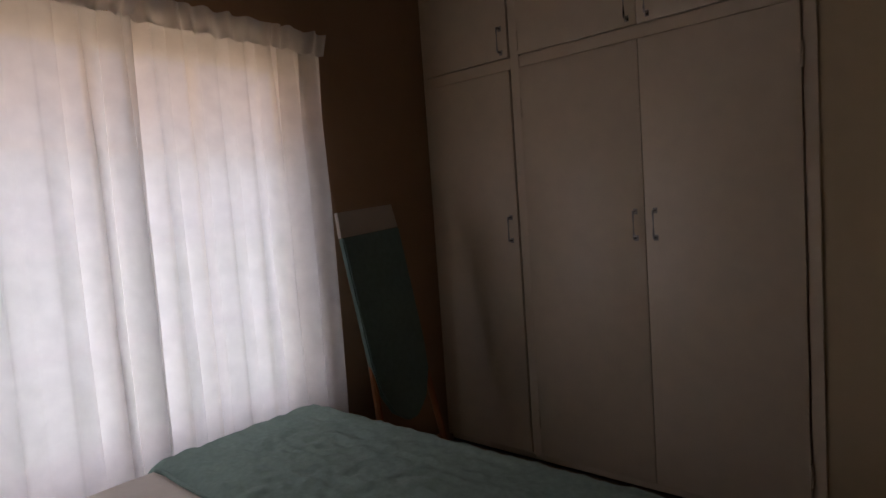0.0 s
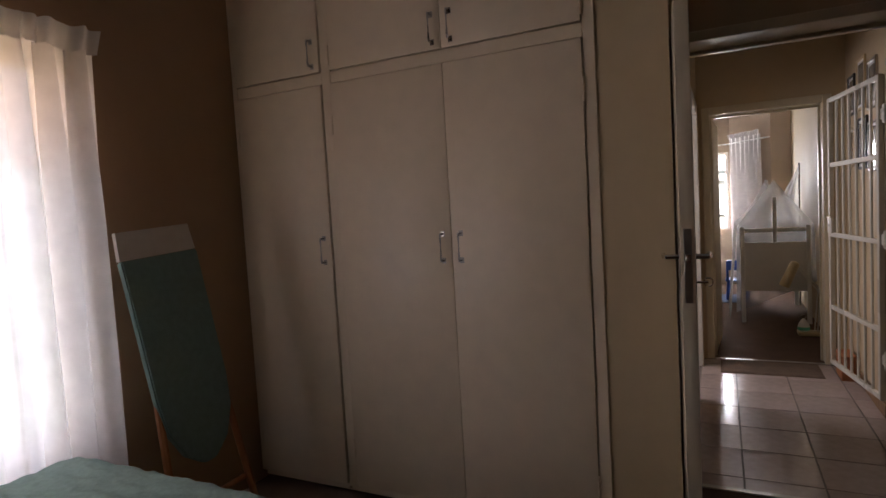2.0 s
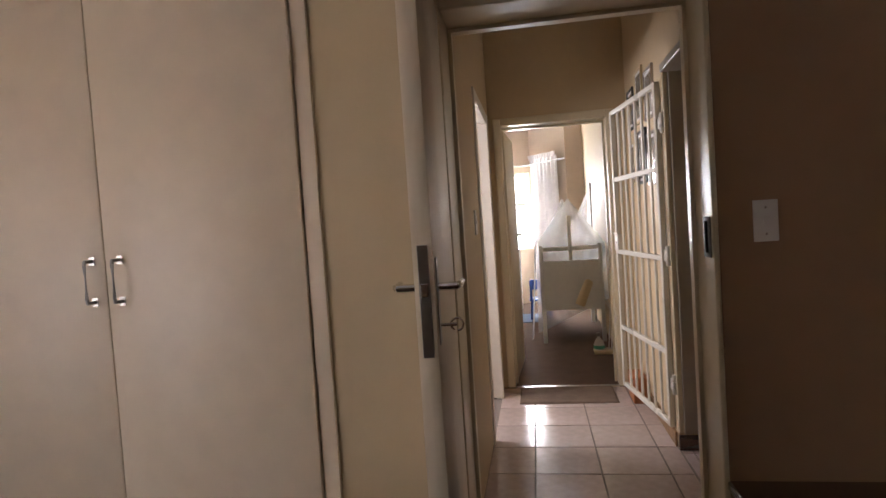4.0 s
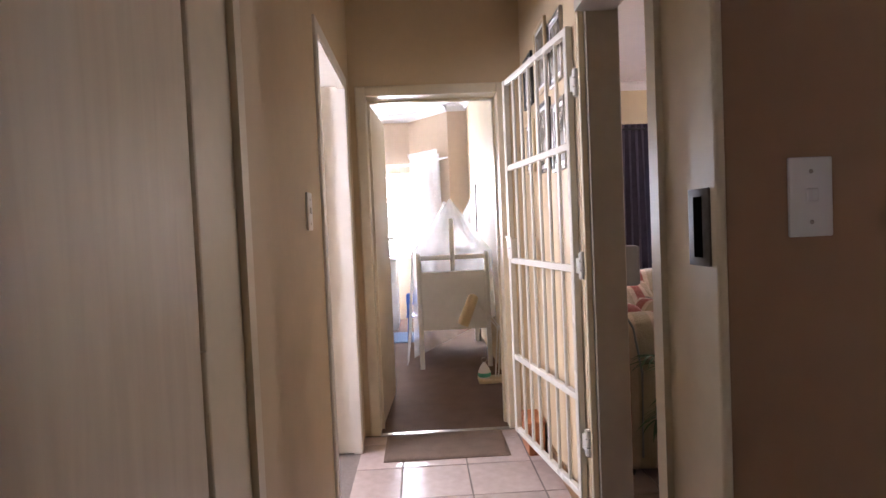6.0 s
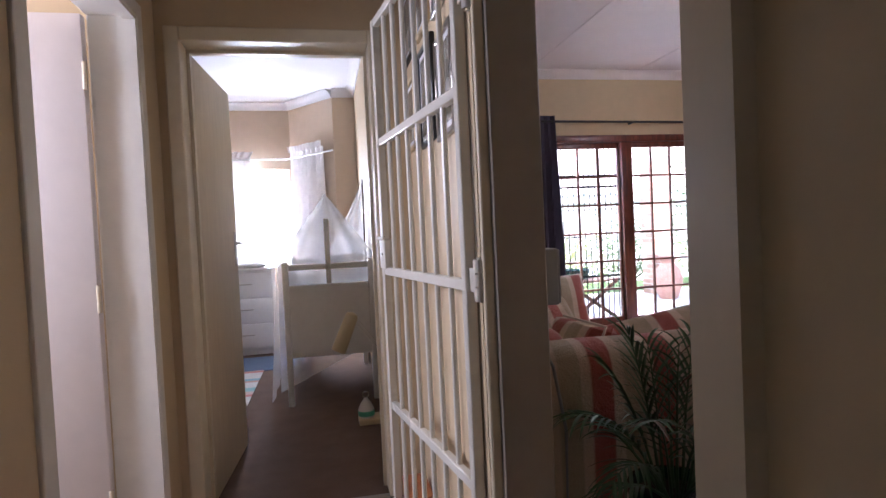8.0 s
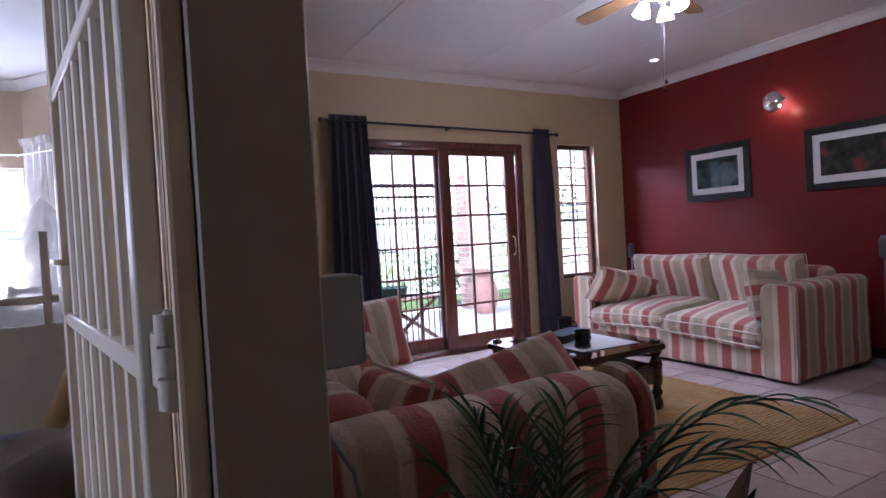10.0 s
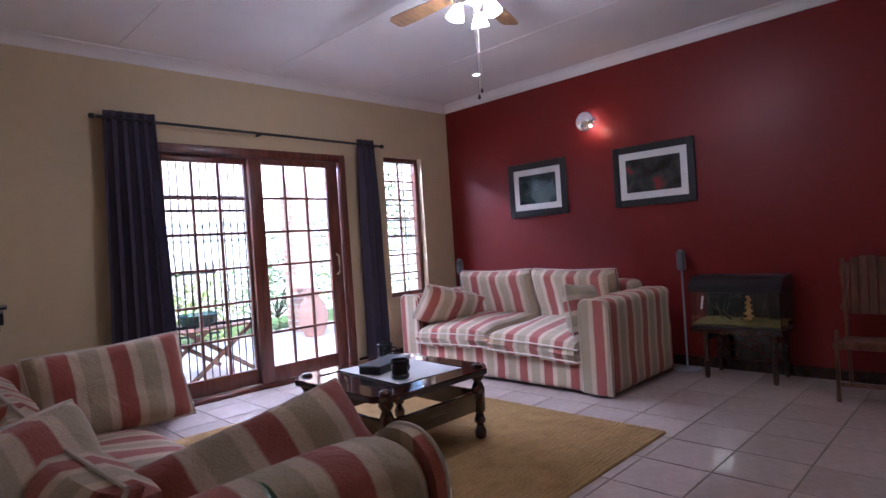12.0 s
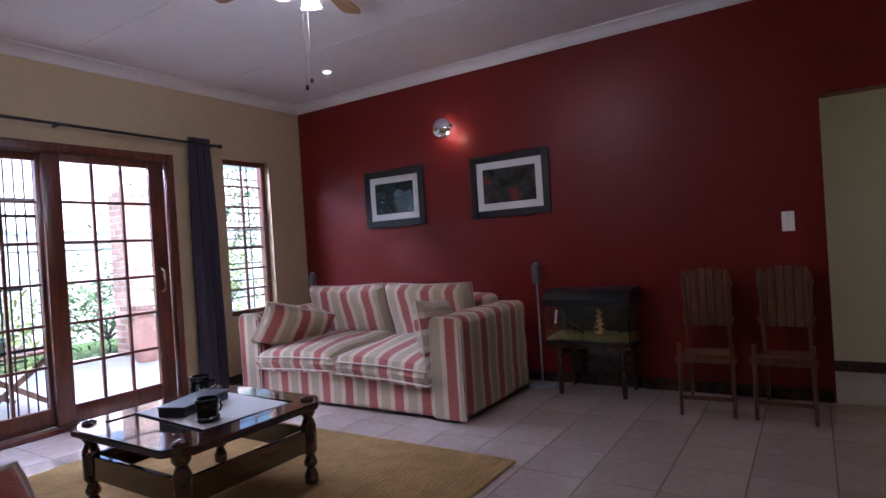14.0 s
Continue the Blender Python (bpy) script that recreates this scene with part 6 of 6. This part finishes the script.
def dresser():
    t = thing("dresser", pose(-0.78, 9.22, 0), "white chest of drawers under the nursery window", "chest of drawers")
    W, D, Hh = 1.02, 0.46, 0.90
    bm = new_bm()
    box(bm, 0, W, 0.022, D, 0.06, Hh - 0.03, 0.004, 1)
    box(bm, 0.02, W - 0.02, 0.05, D, 0.0, 0.06)
    part("body", bm, "white_paint", t)
    bm = new_bm()
    box(bm, -0.015, W + 0.015, -0.005, D + 0.005, Hh - 0.03, Hh, 0.006, 2)
    part("top", bm, "white_paint", t)
    for k in range(3):
        z0 = 0.075 + k * 0.262
        for a, b in ((0.012, W / 2 - 0.006), (W / 2 + 0.006, W - 0.012)) if k == 2 else ((0.012, W - 0.012),):
            bm = new_bm()
            box(bm, a, b, 0.0, 0.0215, z0, z0 + 0.25, 0.004, 2)
            dr = part("drawer", bm, "white_paint", t)
            for hx in ([(a + b) / 2] if k == 2 else [W * 0.25, W * 0.75]):
                bm = tube(new_bm(), [(hx - 0.06, 0.0, z0 + 0.14), (hx - 0.058, -0.022, z0 + 0.14), (hx + 0.058, -0.022, z0 + 0.14), (hx + 0.06, 0.0, z0 + 0.14)], 0.005, 8)
                part("handle", bm, "steel", dr)
    c = thing("changing_mat", pose(-0.42, 9.26, 0.90), "white padded changing mat on the dresser", "changing mat")
    bm = pillow(new_bm(), 0.62, 0.40, 0.08, 0.5, 0.02, 2, 18, pose(0.31, 0.2, 0.036))
    part("pad", bm, "white_plastic", c)
    b = thing("toy_box", pose(-0.66, 9.35, 0.90), "small green and red box on the dresser", "box")
    bm = new_bm()
    box(bm, 0, 0.12, 0, 0.08, 0, 0.05, 0.004, 1)
    part("body", bm, mat("toy_green", (0.05, 0.35, 0.15), 0.5), b)
    bm = new_bm()
    box(bm, 0.005, 0.115, 0.004, 0.076, 0.05, 0.062, 0.003, 1)
    part("lid", bm, mat("toy_red", (0.5, 0.08, 0.06), 0.5), b)


dresser()


def stripe_rug():
    t = thing("striped_rug", pose(-0.75, 7.35, 0.0), "pale rug with pink and turquoise stripes on the nursery carpet", "rug")
    cols = [(0.62, 0.60, 0.58), (0.55, 0.22, 0.20), (0.60, 0.45, 0.40), (0.30, 0.50, 0.52), (0.62, 0.60, 0.58), (0.55, 0.30, 0.25), (0.25, 0.42, 0.50)]
    y = 0.0
    for k in range(14):
        w = (0.22, 0.06, 0.09, 0.12, 0.18, 0.05, 0.08)[k % 7]
        bm = new_bm()
        box(bm, 0, 0.95, y, y + w, 0.001, 0.010, 0.002, 1)
        part("band", bm, mat("rug_band", cols[k % 7], 0.95, vary=0.15, scale=30, bump=0.6, bump_scale=200), t)
        y += w


stripe_rug()


def toy_chair():
    t = thing("toy_chair", pose(0.61, 8.84, 0, 0, 0, 180), "small blue plastic child's chair by the window", "chair")
    for x in (0.0, 0.24):
        for y in (0.0, 0.22):
            bm = rod(new_bm(), (x, y, 0.004), (0.02 + x * 0.85, 0.02 + y * 0.85, 0.25), 0.018, 10)
            part("leg", bm, "blue_plastic", t)
    bm = new_bm()
    box(bm, -0.02, 0.26, -0.02, 0.25, 0.25, 0.275, 0.01, 2)
    part("seat", bm, "blue_plastic", t)
    bm = new_bm()
    box(bm, -0.01, 0.02, 0.23, 0.26, 0.27, 0.52, 0.008, 2)
    box(bm, 0.22, 0.25, 0.23, 0.26, 0.27, 0.52, 0.008, 2)
    box(bm, 0.0, 0.24, 0.232, 0.258, 0.40, 0.53, 0.008, 2)
    part("backrest", bm, "blue_plastic", t)
    bm = new_bm()
    box(bm, 0, 0.60, 0, 0.62, 0.001, 0.012, 0.004, 1)
    ob = solo("play_mat", bm, mat("blue_mat", (0.14, 0.20, 0.33), 0.9, vary=0.15, scale=20, bump=0.5), "blue foam play mat on the nursery carpet", "mat", pose(-0.06, 8.45, 0))


toy_chair()
gathered_curtain("sheer_curtain", pose(0.64, 9.80, 0, 0, 0, math.degrees(ang)), 0.62, 2.20, 0.05, 0.03, 7, "curtain_sheer", "white voile curtain in the bay of the nursery", 12, frill=0.06)
gathered_curtain("sheer_curtain", pose(-0.70, 10.08, 0), 1.40, 2.16, 0.05, 0.03, 12, "curtain_sheer", "white voile curtain beside the nursery window", 13, frill=0.06)
bm = rod(new_bm(), (-1.7, 10.07, 2.13), (0.43, 10.07, 2.13), 0.009)
rod(bm, (0.43, 10.07, 2.13), (0.93, 9.42, 2.13), 0.009)
for x, y in ((-0.9, 10.07), (0.40, 10.07)):
    box(bm, x - 0.008, x + 0.008, y, 10.1495, 2.122, 2.138)
solo("curtain_track", bm, "white_plastic", "white curtain track round the nursery bay", "curtain rail")
window_grid("window_nursery", "x", 10.22, -1.50, 0.43, 0.85, 2.02, 5, 2, "white_paint", "white framed nursery window", border=0.045, pane_mat=None)

# ---- outside ----
M["paving"] = mat("pale_paving", (0.76, 0.72, 0.67), 0.9, vary=0.12, scale=2, bump=0.3)
M["lawn"] = mat("lawn", (0.07, 0.12, 0.03), 0.95, vary=0.3, scale=8, bump=0.8)
M["brick"] = mat("face_brick", (0.52, 0.34, 0.27), 0.85, vary=0.2, scale=20, bump=0.5, rand=0.25)
M["mortar"] = mat("mortar", (0.58, 0.53, 0.48), 0.95, vary=0.2, scale=20)
M["plaster_out"] = mat("garden_wall_plaster", (0.84, 0.81, 0.77), 0.9, vary=0.1, scale=2, bump=0.3)
M["roof_tile"] = mat("terracotta_roof_tile", (0.68, 0.57, 0.52), 0.8, vary=0.2, scale=10, rand=0.2)
M["terracotta"] = mat("terracotta", (0.56, 0.33, 0.26), 0.75, vary=0.15, scale=8)
M["bush"] = mat("garden_leaf", (0.12, 0.19, 0.07), 0.6, vary=0.35, scale=10)
M["bush_light"] = mat("yellow_green_leaf", (0.26, 0.32, 0.09), 0.6, vary=0.35, scale=10)
M["bark"] = mat("bark", (0.10, 0.07, 0.05), 0.9, vary=0.3, scale=20, bump=0.8)
bm = new_bm()
box(bm, -400, 400, -400, 400, -0.5, -0.121)
structure("ground", bm, "lawn", "lawn and ground round the house", "ground")
bm = new_bm()
box(bm, 1.0, 9.0, 8.931, 12.4, -0.12, -0.03)
structure("pavement_patio", bm, "paving", "pale sunlit patio paving", "pavement")
bm = new_bm()
box(bm, -8, 16, 15.0, 15.2, -0.12, 1.55)
box(bm, -8, 16, 14.97, 15.23, 1.55, 1.62)
structure("wall_garden", bm, "plaster_out", "plastered garden wall", "wall")

pier = thing("brick_pillar", pose(6.15, 11.75, -0.03), "face-brick pillar of the patio roof", "pillar")
bm = new_bm()
box(bm, 0.006, 0.334, 0.006, 0.334, 0, 2.30)
part("mortar_core", bm, "mortar", pier)
bmb = new_bm()
box(bmb, -0.11, 0.11, -0.053, 0.053, -0.034, 0.034, 0.003, 1)
first = part("brick", bmb, "brick", pier, smooth=False)
k = 0
for row in range(26):
    z = 0.044 + row * 0.086
    flip = row % 2
    for (x, y, r) in (((0.11, 0.053, 0), (0.287, 0.11, 90), (0.23, 0.287, 0), (0.053, 0.23, 90)) if not flip else ((0.23, 0.053, 0), (0.287, 0.23, 90), (0.11, 0.287, 0), (0.053, 0.11, 90))):
        q = first if k == 0 else new("brick", first.data)
        q.parent = pier
        q.matrix_local = pose(x, y, z, 0, 0, r)
        k += 1

house = thing("neighbour_house", pose(0, 0, -0.62), "neighbouring house with a pale wall and tiled roof", "house")
bm = new_bm()
box(bm, -2, 16, 17.4, 22.5, 0, 2.55)
part("wall", bm, "plaster_out", house)
bm = new_bm()
box(bm, -2.3, 16.3, 17.0, 17.06, 2.38, 2.55, 0.004, 1)
part("fascia", bm, "plaster_out", house)
verts, faces = [], []
nc, nr = 220, 16
for r in range(nr):
    for e in (0, 1):
        for c in range(nc + 1):
            v = (r + e) / nr
            verts.append((-2.4 + 18.8 * c / nc, 16.95 + 3.6 * v, 2.56 + 2.3 * v + (0.05 if e == 0 else 0.0) + 0.045 * math.sin(c * 1.43)))
    b = r * 2 * (nc + 1)
    for c in range(nc):
        faces.append((b + c, b + c + 1, b + nc + 2 + c, b + nc + 1 + c))
        if r < nr - 1:
            faces.append((b + nc + 1 + c, b + nc + 2 + c, b + 2 * nc + 3 + c, b + 2 * nc + 2 + c))
me = bpy.data.meshes.new("roof")
me.from_pydata(verts, [], faces)
me.materials.append(M["roof_tile"])
rf = new("roof", me)
rf.parent = house

def foliage(name, m, size, count, material, label, seed, trunk=0.0):
    """A shrub or small tree: stem, limbs and many separate leaves."""
    rnd = random.Random(seed)
    t = thing(name, m, label, "tree" if trunk else "shrub")
    bm = new_bm()
    tube(bm, [(0, 0, 0), (0.03, 0.02, max(trunk, 0.2) * 0.5), (0.0, 0.03, max(trunk, 0.2))], 0.05 if trunk else 0.02, 8, 0.03 if trunk else 0.012)
    ends = []
    for k in range(7):
        a, e = rnd.uniform(0, 6.28), rnd.uniform(0.3, 1.3)
        q = Vector((math.cos(a) * math.cos(e) * size[0], math.sin(a) * math.cos(e) * size[0], max(trunk, 0.2) + math.sin(e) * size[1])) * 0.8
        tube(bm, [(0, 0.03, max(trunk, 0.2)), q * 0.6 + Vector((0, 0, 0.1)), q], 0.02, 6, 0.006)
        ends.append(q)
    part("trunk", bm, "bark", t)
    bm = new_bm()
    for k in range(count):
        c = rnd.choice(ends)
        p = c + Vector((rnd.gauss(0, 0.32) * size[0], rnd.gauss(0, 0.32) * size[0], rnd.gauss(0, 0.30) * size[1]))
        p.z = max(p.z, 0.05)
        blade(bm, p, (rnd.uniform(-1, 1), rnd.uniform(-1, 1), rnd.uniform(-0.2, 1)), rnd.uniform(0.07, 0.15), 0.045, 0.7, rnd.uniform(-1, 1), 3)
    part("crown", bm, material, t)


foliage("shrub", pose(4.75, 12.9, -0.12), (0.8, 0.8), 900, "bush_light", "yellow-green shrub beyond the patio", 1)
foliage("shrub", pose(6.6, 13.2, -0.12), (0.9, 1.0), 900, "bush", "green shrub beyond the patio", 2)
foliage("shrub", pose(8.3, 12.9, -0.12), (0.8, 1.2), 900, "bush_light", "yellow-green shrub beyond the patio", 3)
foliage("shrub", pose(3.2, 13.6, -0.12), (1.1, 0.9), 900, "bush", "green shrub against the garden wall", 4)
foliage("tree", pose(9.2, 14.2, -0.12), (1.6, 1.6), 1600, "bush", "small leafy green garden tree", 5, 1.7)

pot = thing("garden_urn", pose(6.06, 11.2, -0.03), "large terracotta urn on the patio", "urn")
bm = lathe(new_bm(), [(0.12, 0), (0.14, 0.02), (0.20, 0.18), (0.22, 0.32), (0.17, 0.48), (0.10, 0.56), (0.11, 0.60), (0.15, 0.63), (0.14, 0.65), (0.10, 0.63)], None, 28)
part("body", bm, "terracotta", pot)
bm = lathe(new_bm(), [(0.10, 0.60), (0.09, 0.615), (0.01, 0.62)], None, 16)
part("soil", bm, "soil", pot)


def patio_table():
    t = thing("patio_table", pose(3.98, 9.98, -0.03, 0, 0, 12), "dark folding wooden table with crossed legs on the patio", "table")
    for k in range(6):
        bm = new_bm()
        box(bm, -0.42 + k * 0.14, -0.30 + k * 0.14, -0.36, 0.36, 0.50, 0.525, 0.004, 1)
        part("top_slat", bm, "chair_wood", t)
    for y in (-0.30, 0.30):
        for s in (-1, 1):
            bm = new_bm()
            box(bm, -0.47, 0.47, y + 0.012 * s - 0.011, y + 0.012 * s + 0.011, -0.02, 0.025, 0.003, 1, pose(0, 0, 0.262, 0, s * 33, 0))
            part("leg", bm, "chair_wood", t)
    b = thing("water_bowl", pose(3.92, 9.95, 0.495), "dark green plastic basin on the patio table", "basin")
    bm = lathe(new_bm(), [(0.14, 0), (0.16, 0.01), (0.20, 0.12), (0.21, 0.125), (0.20, 0.13), (0.19, 0.12), (0.15, 0.02), (0.01, 0.018)], None, 24)
    part("body", bm, "pot_green", b)


patio_table()
# palisade fence at the edge of the patio
fence = thing("palisade_fence", pose(2.0, 12.45, -0.12), "black iron palisade fence at the edge of the patio", "fence")
for k in range(30):
    bm = rod(new_bm(), (k * 0.11, 0, 0.0), (k * 0.11, 0, 1.25), 0.009, 6)
    part("bar", bm, "black_metal", fence)
for z in (0.2, 1.1):
    bm = new_bm()
    box(bm, -0.02, 3.22, -0.012, 0.012, z - 0.015, z + 0.015)
    part("rail", bm, "black_metal", fence)

# ---- floor tiles ----


def lay_tiles(owner, x0, x1, y0, y1, ox, oy, px, py):
    """Ceramic tiles on a grid through (ox, oy), cut where they meet x0..x1, y0..y1."""
    shared, g = {}, 0.0035
    i0, i1 = math.floor((x0 - ox) / px), math.ceil((x1 - ox) / px)
    j0, j1 = math.floor((y0 - oy) / py), math.ceil((y1 - oy) / py)
    for i in range(i0, i1):
        for j in range(j0, j1):
            a0, a1 = max(x0, ox + i * px + g), min(x1, ox + (i + 1) * px - g)
            b0, b1 = max(y0, oy + j * py + g), min(y1, oy + (j + 1) * py - g)
            if a1 - a0 < 0.02 or b1 - b0 < 0.02:
                continue
            key = (round(a1 - a0, 3), round(b1 - b0, 3))
            if key not in shared:
                bm = new_bm()
                box(bm, -key[0] / 2, key[0] / 2, -key[1] / 2, key[1] / 2, -0.008, 0.0, 0.0015, 1)
                bmesh.ops.recalc_face_normals(bm, faces=bm.faces)
                me = bpy.data.meshes.new("tile")
                bm.to_mesh(me)
                bm.free()
                me.materials.append(M["tile"])
                shared[key] = me
            ob = new("tile", shared[key])
            ob.parent = owner
            ob.location = ((a0 + a1) / 2, (b0 + b1) / 2, 0)


lay_tiles(floor_corridor, 0.165, 1.185, 3.25, 5.60, 0.407, 4.08, 0.335, 0.349)
lay_tiles(floor_living, 1.195, 6.485, 3.345, 8.69, 4.70, 5.03, 0.345, 0.345)
lay_tiles(floor_living, 6.49, 7.44, 3.0, 5.2, 4.70, 5.03, 0.345, 0.345)
